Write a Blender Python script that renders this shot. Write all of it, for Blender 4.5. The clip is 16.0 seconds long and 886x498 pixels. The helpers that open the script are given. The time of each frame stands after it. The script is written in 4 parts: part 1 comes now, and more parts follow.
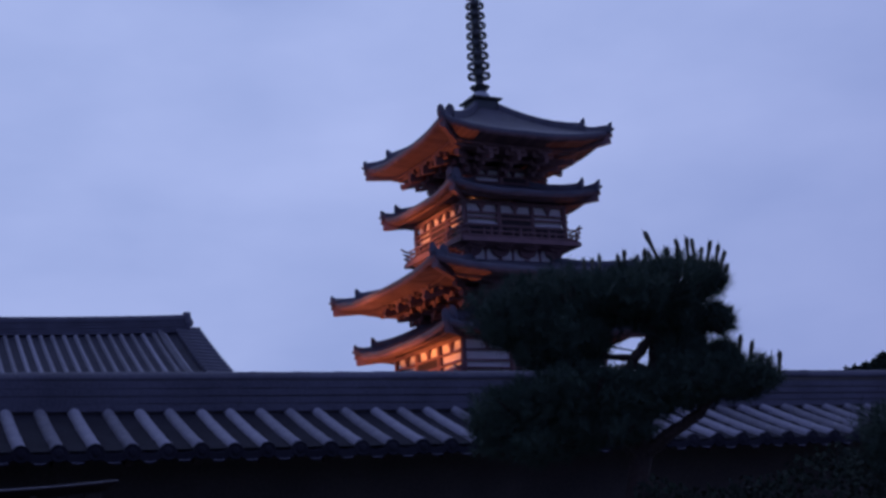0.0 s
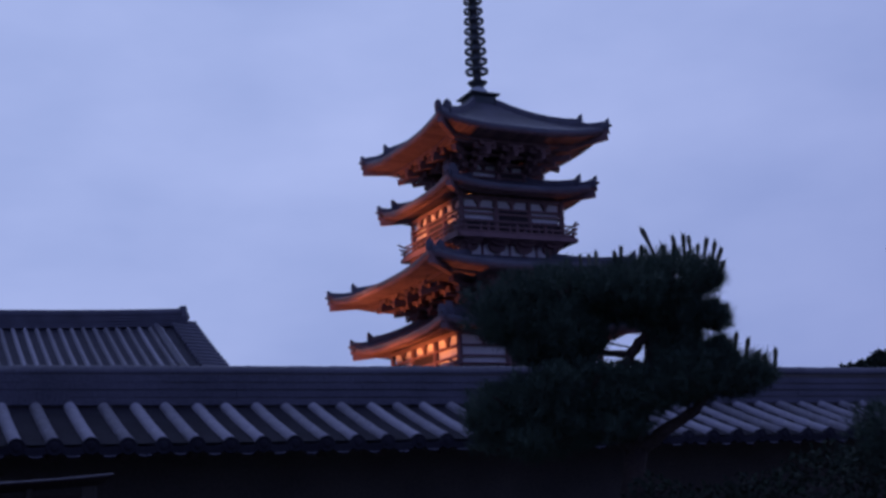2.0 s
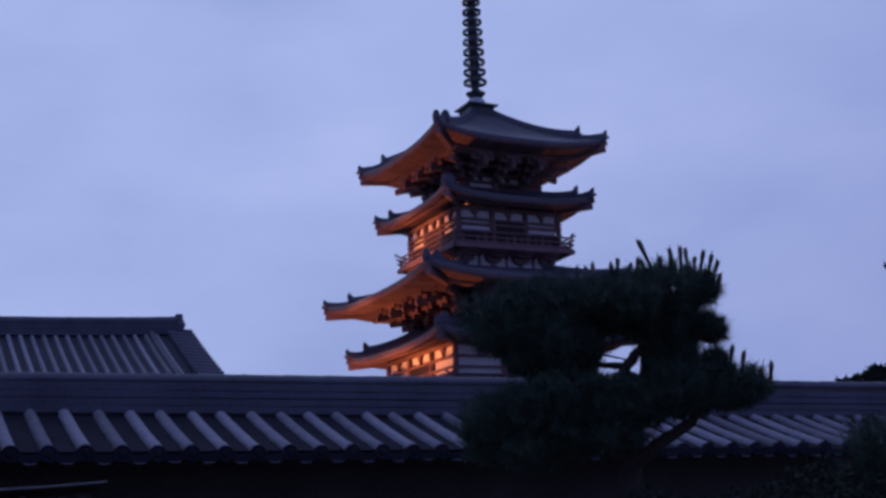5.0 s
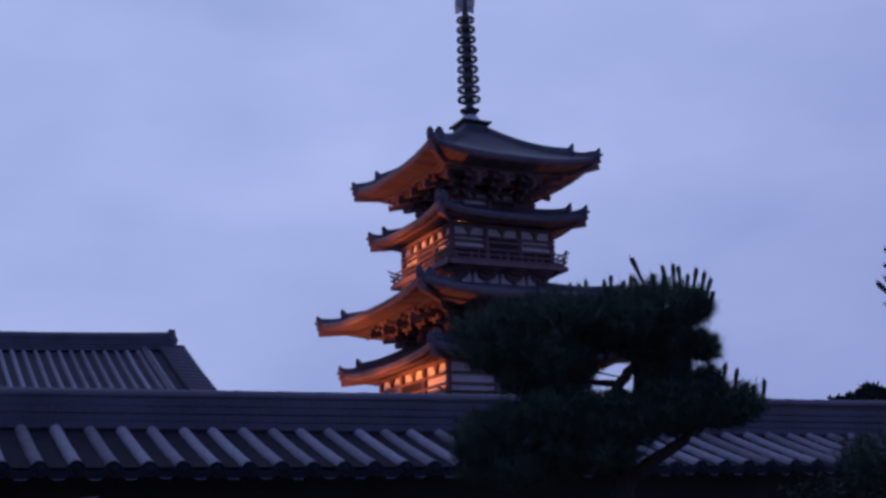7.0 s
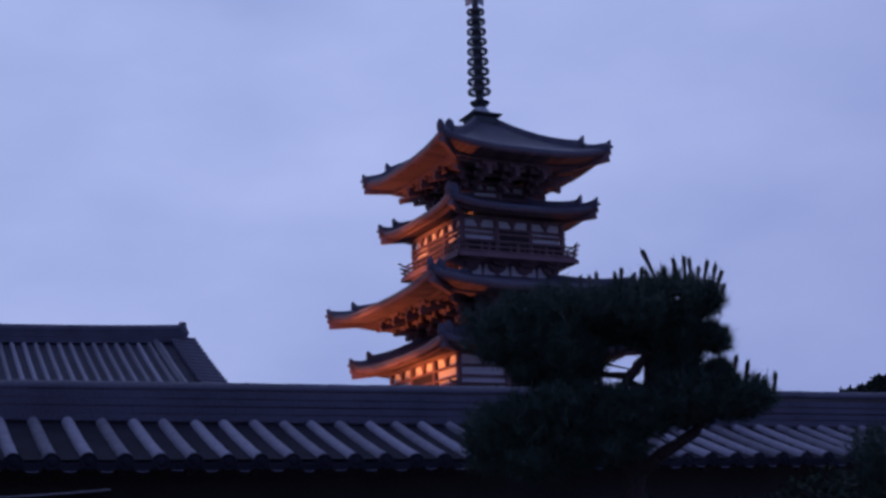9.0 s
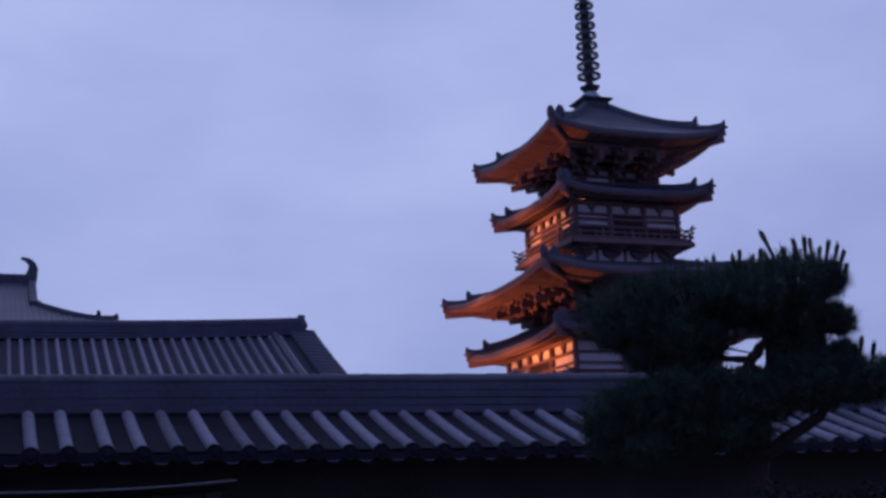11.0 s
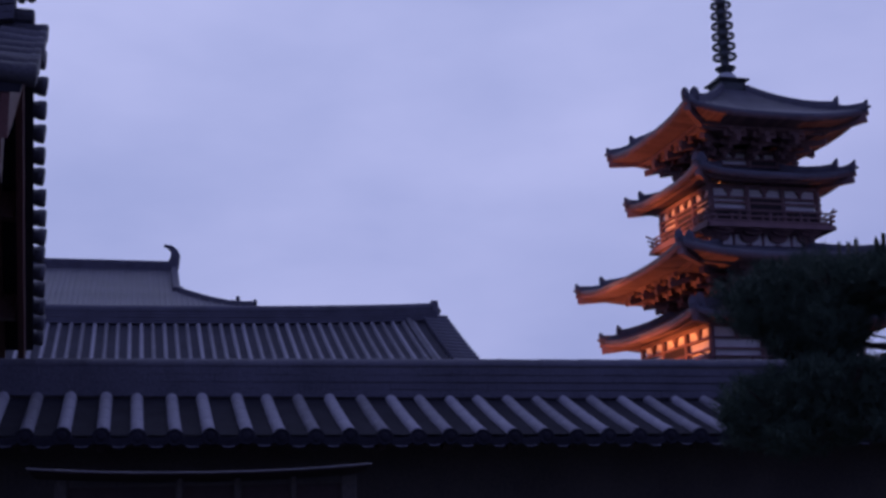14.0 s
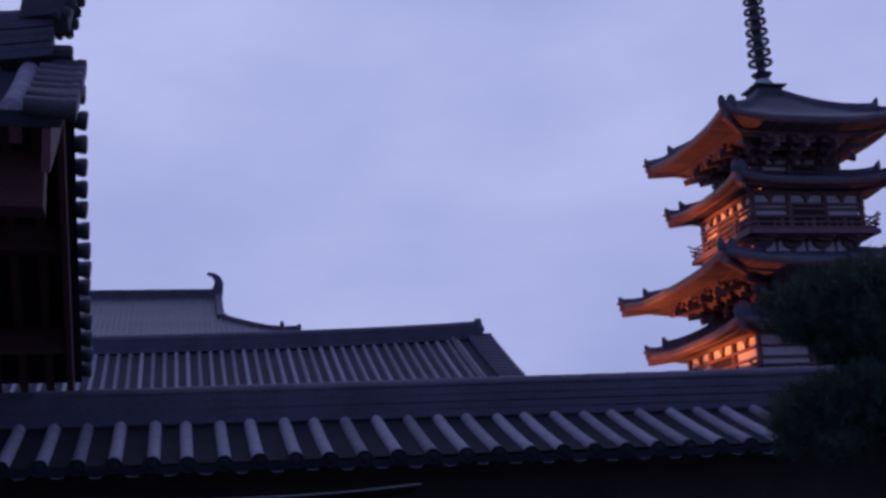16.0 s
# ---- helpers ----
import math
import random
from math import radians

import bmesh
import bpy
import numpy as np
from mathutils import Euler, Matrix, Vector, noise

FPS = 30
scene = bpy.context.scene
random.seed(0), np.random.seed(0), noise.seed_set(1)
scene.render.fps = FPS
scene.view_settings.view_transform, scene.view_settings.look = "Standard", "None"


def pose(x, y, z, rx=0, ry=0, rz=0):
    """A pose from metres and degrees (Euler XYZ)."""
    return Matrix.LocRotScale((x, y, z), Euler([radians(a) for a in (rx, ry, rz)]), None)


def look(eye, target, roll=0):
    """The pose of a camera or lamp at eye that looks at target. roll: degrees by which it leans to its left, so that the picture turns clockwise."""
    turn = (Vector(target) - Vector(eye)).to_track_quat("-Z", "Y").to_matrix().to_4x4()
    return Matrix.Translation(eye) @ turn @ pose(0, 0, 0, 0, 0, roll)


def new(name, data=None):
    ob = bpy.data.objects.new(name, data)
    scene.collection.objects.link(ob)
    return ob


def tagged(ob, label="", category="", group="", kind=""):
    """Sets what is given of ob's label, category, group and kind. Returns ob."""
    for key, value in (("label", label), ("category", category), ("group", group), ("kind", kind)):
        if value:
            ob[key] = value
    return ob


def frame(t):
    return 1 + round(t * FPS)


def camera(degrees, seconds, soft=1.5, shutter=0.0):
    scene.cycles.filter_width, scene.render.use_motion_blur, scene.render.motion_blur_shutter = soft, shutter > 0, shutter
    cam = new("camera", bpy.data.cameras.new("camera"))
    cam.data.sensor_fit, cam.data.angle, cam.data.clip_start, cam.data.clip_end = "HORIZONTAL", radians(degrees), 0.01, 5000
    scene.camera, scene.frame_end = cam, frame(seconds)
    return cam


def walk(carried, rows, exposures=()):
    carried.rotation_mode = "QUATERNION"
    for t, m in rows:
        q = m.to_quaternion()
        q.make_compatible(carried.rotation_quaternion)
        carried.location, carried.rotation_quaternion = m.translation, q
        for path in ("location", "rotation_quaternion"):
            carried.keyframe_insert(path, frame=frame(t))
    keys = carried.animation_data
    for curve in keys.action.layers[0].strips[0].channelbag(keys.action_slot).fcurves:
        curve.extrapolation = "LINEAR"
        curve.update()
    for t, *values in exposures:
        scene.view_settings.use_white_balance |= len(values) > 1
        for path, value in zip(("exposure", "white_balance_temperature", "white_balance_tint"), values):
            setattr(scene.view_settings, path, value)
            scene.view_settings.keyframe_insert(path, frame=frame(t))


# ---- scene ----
cam = camera(39.6, 16.0, soft=3.0)
# seconds, yaw, pitch, roll of a camera held on one spot
PATH = [
    (0.0, -0.02, 12.73, 3.17),
    (0.5, -0.19, 12.69, 2.90),
    (1.0, -0.33, 12.60, 2.85),
    (1.5, -0.52, 12.63, 2.84),
    (2.0, -0.24, 12.50, 2.89),
    (2.5, -0.28, 12.78, 2.50),
    (3.0, -0.50, 12.71, 2.35),
    (3.5, -0.62, 12.91, 2.15),
    (4.0, -0.50, 12.95, 2.42),
    (6.5, -0.60, 13.25, 2.31),
    (7.0, -0.86, 13.73, 2.23),
    (7.5, -0.46, 13.66, 2.21),
    (8.0, -0.70, 13.44, 2.18),
    (8.2, -0.65, 13.46, 2.18),
    (10.3, 2.48, 13.29, 2.43),
    (10.5, 3.68, 13.32, 2.39),
    (11.0, 5.13, 13.08, 2.51),
    (11.5, 6.83, 13.09, 1.99),
    (12.0, 8.03, 13.12, 1.81),
    (12.5, 7.85, 13.24, 1.63),
    (13.0, 8.42, 13.21, 1.53),
    (13.5, 9.29, 13.15, 1.50),
    (14.0, 11.20, 12.62, 1.45),
    (14.5, 12.61, 13.01, 1.73),
    (15.0, 13.15, 12.95, 2.16),
    (15.5, 13.38, 12.93, 2.92),
    (16.0, 13.55, 13.57, 3.11),
]
walk(cam, [(t, pose(0, 0, 1.6, 90 + p, r, y)) for t, y, p, r in PATH],
     [(0, -0.05, 6000, -1), (8, -0.05, 6040, 1), (10.5, -0.05, 6080, 2), (11.5, -0.04, 6380, 7), (12.5, -0.04, 6640, 12), (13.5, -0.04, 6430, 8), (14.5, 0.0, 6480, 9), (16, 0.0, 6420, 8)])

# ---- world and light ----
world = bpy.data.worlds.new("dusk_sky")
scene.world = world
world.use_nodes = True
wn, wl = world.node_tree.nodes, world.node_tree.links
wn.clear()
w_out = wn.new("ShaderNodeOutputWorld")
w_bg = wn.new("ShaderNodeBackground")
w_co = wn.new("ShaderNodeTexCoord")
w_map = wn.new("ShaderNodeMapping")
w_map.inputs["Scale"].default_value = (1.0, 1.0, 2.2)
w_no = wn.new("ShaderNodeTexNoise")
w_no.inputs["Scale"].default_value = 2.6
w_no.inputs["Detail"].default_value = 5.0
w_no.inputs["Roughness"].default_value = 0.5
w_ramp = wn.new("ShaderNodeValToRGB")
w_ramp.color_ramp.elements[0].position = 0.3
w_ramp.color_ramp.elements[0].color = (0.335, 0.38, 0.70, 1)
w_ramp.color_ramp.elements[1].position = 0.72
w_ramp.color_ramp.elements[1].color = (0.505, 0.53, 0.885, 1)
w_sky = wn.new("ShaderNodeTexSky")
w_sky.sky_type = "NISHITA"
w_sky.sun_disc = False
w_sky.sun_elevation = radians(-3.0)
w_sky.sun_rotation = radians(200)
w_mul = wn.new("ShaderNodeVectorMath")
w_mul.operation = "SCALE"
w_mul.inputs["Scale"].default_value = 0.02
w_add = wn.new("ShaderNodeVectorMath")
wl.new(w_co.outputs["Generated"], w_map.inputs["Vector"])
wl.new(w_map.outputs["Vector"], w_no.inputs["Vector"])
wl.new(w_no.outputs["Fac"], w_ramp.inputs["Fac"])
wl.new(w_sky.outputs["Color"], w_mul.inputs[0])
wl.new(w_mul.outputs["Vector"], w_add.inputs[0])
wl.new(w_ramp.outputs["Color"], w_add.inputs[1])
wl.new(w_bg.outputs["Background"], w_out.inputs["Surface"])
# palest where the sun went down, deep blue on the far side of the sky
w_dot = wn.new("ShaderNodeVectorMath")
w_dot.operation = "DOT_PRODUCT"
w_dot.inputs[1].default_value = (-0.31, 0.70, 0.643)
w_rng = wn.new("ShaderNodeMapRange")
w_rng.interpolation_type = "SMOOTHSTEP"
w_rng.inputs["From Min"].default_value, w_rng.inputs["From Max"].default_value = 0.08, 1.0
w_rng.inputs["To Min"].default_value, w_rng.inputs["To Max"].default_value = 0.0, 1.0
wl.new(w_co.outputs["Generated"], w_dot.inputs[0])
wl.new(w_dot.outputs["Value"], w_rng.inputs["Value"])
w_mix = wn.new("ShaderNodeMix")
w_mix.data_type = "RGBA"
w_mix.inputs["A"].default_value = (0.145, 0.16, 0.44, 1)
wl.new(w_rng.outputs["Result"], w_mix.inputs["Factor"])
wl.new(w_add.outputs["Vector"], w_mix.inputs["B"])
wl.new(w_mix.outputs["Result"], w_bg.inputs["Color"])

PAGODA = pose(3.336, 63.913, 0, 0, 0, 25.5)


def spot(name, at, target, watts, colour, size):
    data = bpy.data.lights.new(name, "SPOT")
    data.energy, data.color, data.spot_size, data.spot_blend, data.shadow_soft_size = watts, colour, radians(size), 1.0, 0.15
    ob = new(name, data)
    ob.matrix_world = look(PAGODA @ Vector(at), PAGODA @ Vector(target))
    return ob


spot("flood_beam", (-15.0, 6.0, 0.75), (-5.2, 0.5, 15.0), 12500, (1.0, 0.26, 0.085), 60)
spot("flood_beam", (-42.0, 10.0, 0.75), (-3.6, 0.7, 16.0), 120000, (1.0, 0.26, 0.085), 7.5)
spot("flood_beam", (-23.0, 3.0, 0.75), (-4.0, -0.8, 8.6), 29000, (1.0, 0.25, 0.07), 20)
spot("flood_beam", (24.0, 8.0, 0.75), (3.0, 1.0, 16.0), 5000, (1.0, 0.275, 0.09), 50)

# ---- materials ----


def material(name, dark, light, rough=0.7, metal=0.0, scale=6.0, fine=60.0, bump=0.25, spread=0.6, piece=0.0, gloss=0.5):
    """A surface between two colours: broad stains, fine grain, relief, and a shade of its own for every piece."""
    m = bpy.data.materials.new(name)
    m.use_nodes = True
    n, l = m.node_tree.nodes, m.node_tree.links
    b = n["Principled BSDF"]
    co = n.new("ShaderNodeTexCoord")
    big = n.new("ShaderNodeTexNoise")
    big.inputs["Scale"].default_value, big.inputs["Detail"].default_value = scale, 4.0
    small = n.new("ShaderNodeTexNoise")
    small.inputs["Scale"].default_value, small.inputs["Detail"].default_value = fine, 2.0
    l.new(co.outputs["Object"], big.inputs["Vector"])
    l.new(co.outputs["Object"], small.inputs["Vector"])
    mixv = n.new("ShaderNodeMath")
    mixv.operation = "MULTIPLY_ADD"
    mixv.inputs[1].default_value = spread
    l.new(big.outputs["Fac"], mixv.inputs[0])
    sub = n.new("ShaderNodeMath")
    sub.operation = "MULTIPLY"
    sub.inputs[1].default_value = 1.0 - spread
    l.new(small.outputs["Fac"], sub.inputs[0])
    l.new(sub.outputs[0], mixv.inputs[2])
    fac = mixv.outputs[0]
    if piece:
        info = n.new("ShaderNodeObjectInfo")
        pm = n.new("ShaderNodeMath")
        pm.operation = "MULTIPLY_ADD"
        pm.inputs[1].default_value = piece
        l.new(info.outputs["Random"], pm.inputs[0])
        l.new(fac, pm.inputs[2])
        pc = n.new("ShaderNodeMath")
        pc.operation = "SUBTRACT"
        pc.inputs[1].default_value = piece * 0.5
        l.new(pm.outputs[0], pc.inputs[0])
        fac = pc.outputs[0]
    ramp = n.new("ShaderNodeValToRGB")
    ramp.color_ramp.elements[0].position, ramp.color_ramp.elements[0].color = 0.3, (*dark, 1)
    ramp.color_ramp.elements[1].position, ramp.color_ramp.elements[1].color = 0.7, (*light, 1)
    l.new(fac, ramp.inputs["Fac"])
    l.new(ramp.outputs["Color"], b.inputs["Base Color"])
    rr = n.new("ShaderNodeMapRange")
    rr.inputs["To Min"].default_value, rr.inputs["To Max"].default_value = max(0.05, rough - 0.12), min(1.0, rough + 0.12)
    l.new(big.outputs["Fac"], rr.inputs["Value"])
    l.new(rr.outputs["Result"], b.inputs["Roughness"])
    b.inputs["Metallic"].default_value = metal
    b.inputs["Specular IOR Level"].default_value = gloss
    bp = n.new("ShaderNodeBump")
    bp.inputs["Strength"].default_value, bp.inputs["Distance"].default_value = bump, 0.02
    l.new(small.outputs["Fac"], bp.inputs["Height"])
    l.new(bp.outputs["Normal"], b.inputs["Normal"])
    return m


TILE = material("grey_clay_tile", (0.185, 0.185, 0.198), (0.355, 0.355, 0.385), 0.8, 0, 3.0, 45, 0.3, 0.55, 0.35, 0.12)
# darker tone than TILE, for the gate's verge and ridge-end tiles
GATE_TILE = material("dark_gate_tile", (0.045, 0.045, 0.055), (0.10, 0.10, 0.12), 0.6, 0, 3.0, 45, 0.3, 0.55, 0.3)
# pan tiles: the shade between cover tiles is put into this dark colour
PAN = material("shaded_pan_tile", (0.018, 0.018, 0.024), (0.040, 0.040, 0.050), 0.92, 0, 4.0, 50, 0.3, 0.6, 0.2, 0.08)
RIDGE = material("weathered_ridge_tile", (0.060, 0.061, 0.078), (0.132, 0.133, 0.165), 0.7, 0, 2.0, 40, 0.35, 0.6)
# hall slab, coloured dark to stand for shade between its tile rolls
HALL_PAN = material("shaded_hall_pan_tile", (0.034, 0.035, 0.046), (0.072, 0.073, 0.090), 0.85, 0, 2.0, 40, 0.35, 0.6, 0, 0.15)
FAR_TILE = material("old_roof_tile", (0.085, 0.087, 0.105), (0.17, 0.17, 0.20), 0.5, 0, 0.8, 12, 0.3, 0.6)
WOOD = material("aged_red_brown_timber", (0.135, 0.080, 0.080), (0.26, 0.155, 0.15), 0.75, 0, 1.5, 25, 0.3, 0.6, 0.3)
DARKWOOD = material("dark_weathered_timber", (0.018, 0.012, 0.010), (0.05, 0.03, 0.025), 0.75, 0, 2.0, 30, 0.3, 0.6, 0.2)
GATEWOOD = material("red_stained_gate_timber", (0.05, 0.020, 0.016), (0.125, 0.05, 0.04), 0.7, 0, 1.5, 30, 0.3, 0.6, 0.3)
PLASTER = material("aged_white_plaster", (0.72, 0.70, 0.66), (0.88, 0.86, 0.82), 0.9, 0, 1.2, 30, 0.15, 0.65)
# stained earth, its colour lowered to include the shade under the wall's eave
MUD = material("stained_shade_dark_earth", (0.05, 0.045, 0.04), (0.11, 0.10, 0.085), 0.95, 0, 1.2, 30, 0.3, 0.6)
BRONZE = material("patinated_bronze", (0.045, 0.055, 0.055), (0.12, 0.13, 0.13), 0.55, 0.6, 2.0, 30, 0.2, 0.6)
PALE_BRONZE = material("pale_patinated_bronze", (0.35, 0.40, 0.40), (0.55, 0.58, 0.58), 0.6, 0.2, 2.0, 30, 0.2, 0.6)
STONE = material("granite", (0.22, 0.21, 0.20), (0.38, 0.37, 0.35), 0.85, 0, 1.0, 40, 0.3, 0.5)
GRAVEL = material("packed_gravel", (0.10, 0.095, 0.085), (0.22, 0.205, 0.18), 0.95, 0, 0.4, 60, 0.6, 0.4)
NEEDLE = material("pine_needles", (0.026, 0.049, 0.031), (0.060, 0.098, 0.062), 0.7, 0, 1.5, 9, 0.0, 0.6)
BARK = material("pine_bark", (0.025, 0.018, 0.014), (0.08, 0.058, 0.045), 0.95, 0, 6.0, 50, 0.8, 0.5)
CANDLE = material("pine_shoot", (0.04, 0.045, 0.03), (0.10, 0.10, 0.065), 0.85, 0, 6.0, 50, 0.3, 0.5)
LEAF = material("broad_leaves", (0.007, 0.014, 0.007), (0.02, 0.036, 0.016), 0.88, 0, 2.0, 20, 0.0, 0.6)
METAL = material("dull_zinc_sheet", (0.18, 0.175, 0.17), (0.32, 0.31, 0.29), 0.45, 0.3, 3.0, 40, 0.1, 0.6)
LAMP_BODY = material("black_lamp_housing", (0.02, 0.02, 0.02), (0.04, 0.04, 0.04), 0.5, 0.3, 3.0, 40, 0.1, 0.6)
GLOW = bpy.data.materials.new("lit_lamp_glass")
GLOW.use_nodes = True
GLOW.node_tree.nodes["Principled BSDF"].inputs["Emission Color"].default_value = (1.0, 0.4, 0.12, 1)
GLOW.node_tree.nodes["Principled BSDF"].inputs["Emission Strength"].default_value = 6.0


# ---- builders ----
class Geo:
    """Vertices and faces of one mesh in the making."""

    def __init__(self):
        self.v, self.f, self.smooth = [], [], False

    def grid(self, rows, close=False):
        b, w = len(self.v), len(rows[0])
        for r in rows:
            self.v.extend(tuple(p) for p in r)
        for i in range(len(rows) - 1):
            for j in range(w if close else w - 1):
                k = (j + 1) % w
                self.f.append((b + i * w + j, b + i * w + k, b + (i + 1) * w + k, b + (i + 1) * w + j))
        return self

    def face(self, pts):
        b = len(self.v)
        self.v.extend(tuple(p) for p in pts)
        self.f.append(tuple(range(b, b + len(pts))))
        return self

    def loft(self, rows):
        """Closed rings, capped at both ends."""
        self.grid(rows, True)
        self.face(rows[0][::-1])
        return self.face(rows[-1])

    def box(self, x0, y0, z0, x1, y1, z1, m=None, c=0.0):
        """A box, its long edges cut by c."""
        if c:
            ring = [(x0 + c, y0), (x1 - c, y0), (x1, y0 + c), (x1, y1 - c), (x1 - c, y1), (x0 + c, y1), (x0, y1 - c), (x0, y0 + c)]
        else:
            ring = [(x0, y0), (x1, y0), (x1, y1), (x0, y1)]
        rows = [[Vector((x, y, z)) for x, y in ring] for z in (z0, z1)]
        if m:
            rows = [[m @ p for p in r] for r in rows]
        return self.loft(rows)

    def beam(self, a, b, w, h, up=(0, 0, 1)):
        """A squared timber from a to b."""
        a, b = Vector(a), Vector(b)
        d = (b - a).normalized()
        s = d.cross(Vector(up)).normalized() * (w / 2)
        u = s.cross(d).normalized() * (h / 2)
        return self.loft([[p - s - u, p + s - u, p + s + u, p - s + u] for p in (a, b)])

    def tube(self, pts, radii, n=8):
        rows, pts = [], [Vector(p) for p in pts]
        for i, p in enumerate(pts):
            d = (pts[min(i + 1, len(pts) - 1)] - pts[max(i - 1, 0)]).normalized()
            s = d.cross(Vector((0.31, 0.95, 0.05)) if abs(d.y) < 0.9 else Vector((1, 0, 0))).normalized()
            u = s.cross(d)
            rows.append([p + (s * math.cos(2 * math.pi * k / n) + u * math.sin(2 * math.pi * k / n)) * radii[i] for k in range(n)])
        return self.loft(rows)

    def lathe(self, prof, n=20, centre=(0, 0)):
        rows = [[(centre[0] + r * math.cos(2 * math.pi * k / n), centre[1] + r * math.sin(2 * math.pi * k / n), z) for k in range(n)] for r, z in prof]
        return self.loft(rows)

    def mesh(self, name, mat):
        me = bpy.data.meshes.new(name)
        me.from_pydata([tuple(p) for p in self.v], [], self.f)
        bm = bmesh.new()
        bm.from_mesh(me)
        if len(bm.faces) < 20000:
            bmesh.ops.recalc_face_normals(bm, faces=bm.faces)
        bm.to_mesh(me)
        bm.free()
        me.materials.append(mat)
        if self.smooth:
            me.shade_smooth()
        me.update()
        return me


def part(name, geo, mat, parent, label="", m=None, kind=""):
    """Links one mesh, from a Geo or a mesh made before, under its thing."""
    me = geo if isinstance(geo, bpy.types.Mesh) else geo.mesh(name, mat)
    ob = new(name, me)
    ob.parent = parent
    if m is not None:
        ob.matrix_basis = m
    return tagged(ob, label, kind=kind)


def thing(name, label, category, m, group="", kind=""):
    ob = new(name)
    ob.matrix_basis = m
    return tagged(ob, label, category, group, kind)


TURN = [pose(0, 0, 0, 0, 0, 90 * k) for k in range(4)]

# ---- ground ----
g = Geo()
rings = [0.0, 4, 12, 30, 80, 250, 900, 3000]
rows = [[(r * math.cos(a * math.pi / 24), r * math.sin(a * math.pi / 24), 0.0) for a in range(48)] for r in rings[1:]]
g.grid(rows, True)
g.face(rows[0])
me = g.mesh("ground", GRAVEL)
tagged(new("ground", me), "grey packed gravel ground of a temple precinct", "ground", kind="structure")

# ---- the pagoda ----
pagoda = thing("pagoda", "old three-storeyed timber pagoda with skirt roofs and bronze finial", "pagoda", PAGODA)


def roof_point(u, v, he, ze, ht, zt, lift):
    """A point of one roof face: u along the eave from -1 to 1, v from the top to the eave."""
    h = ht + (he - ht) * v
    z = zt + (ze - zt) * (1.42 * v - 0.42 * v * v) + lift * abs(u) ** 3 * v * v
    return Vector((u * h, -h, z))


def pagoda_roof(he, ze, ht, zt, lift, wall, zwall, label, near=True):
    """A square tiled roof: its slab and, under it, tile rows, ridges, rafters, brackets and corner ends.
    wall, zwall: half the width of the wall below and the height at which the rafters meet it."""
    P = lambda u, v, dz=0: roof_point(u, v, he, ze, ht, zt, lift) + Vector((0, 0, dz))
    slab = Geo()
    us, vs = [-1 + i / 8 for i in range(17)], [i / 6 for i in range(7)]
    for k in range(4):
        slab.grid([[TURN[k] @ P(u, v) for u in us] for v in vs])
        slab.grid([[TURN[k] @ P(u, 1, dz) for u in us] for dz in (0, -0.16)])
    body = part("roof", slab, FAR_TILE, pagoda, label)
    rolls, raf, fly, board, singles = Geo(), Geo(), Geo(), Geo(), []
    # boarding over the rafters, seen from below
    boarding = Geo().grid([[P(u, 1, -0.165) for u in us],
                           [Vector((u * (wall + (he - wall) * 0.5), -(wall + (he - wall) * 0.5), (ze - 0.16 + zwall) / 2 + 0.10 + lift * 0.3 * abs(u) ** 3)) for u in us],
                           [Vector((u * wall, -wall, zwall + 0.14)) for u in us]])
    n = int(he / 0.17)
    for i in range(-n, n + 1):
        x = i * 0.17 * he / (n * 0.17 + 0.08)
        v0 = max(0.0, (abs(x) - ht) / (he - ht))
        if v0 > 0.95:
            continue
        rows = []
        for j in range(6):
            v = v0 + (1.0 - v0) * j / 5
            h = ht + (he - ht) * v
            p = P(x / h, v)
            rows.append([p + Vector((dx, 0, dz)) for dx, dz in ((-0.055, -0.02), (-0.04, 0.05), (0, 0.075), (0.04, 0.05), (0.055, -0.02))])
        rolls.grid(rows)
        rolls.face(rows[-1])
        rolls.face([rows[-1][0] + Vector((0.0, 0, -0.05)), rows[-1][4] + Vector((0.0, 0, -0.05)), rows[-1][4], rows[-1][0]])
    # base rafters and flying rafters
    n = int(he / 0.14)
    for i in range(-n, n + 1):
        x = i * 0.28 * 0.5 * 2 * he / (2 * n * 0.14 + 0.1)
        u = x / he
        q = max(wall, abs(x))
        if he - q < 0.3:
            continue
        zq = zwall + (ze - 0.22 - zwall) * (q - wall) / (he - wall)
        cur = lift * abs(u) ** 3
        mid = wall + (he - wall) * 0.62
        if q < mid - 0.1:
            raf.beam((x, -q, zq - 0.02 + cur * 0.5), (x, -mid - 0.1, zwall + (ze - 0.22 - zwall) * 0.62 - 0.10 + cur * 0.7), 0.10, 0.13)
        one = Geo() if near else fly
        one.beam((x, -max(q, mid - 0.3), zwall + (ze - 0.22 - zwall) * 0.62 + 0.02 + cur * 0.8), (x, -he + 0.06, ze - 0.24 + cur), 0.09, 0.11)
        if near:
            singles.append(one.mesh("flying_rafter", WOOD))
            fly.v += [v for v in one.v]
            fly.f += [tuple(a + len(fly.v) - len(one.v) for a in face) for face in one.f]
    for k, dz, yy in ((0, -0.20, he - 0.02), (1, -0.12, he)):
        board.grid([[Vector((u * yy, -yy + a, P(u, 1).z + dz + b)) for u in us] for a, b in ((0, -0.04), (0, 0.05), (0.10, 0.05), (0.10, -0.04), (0, -0.04))])
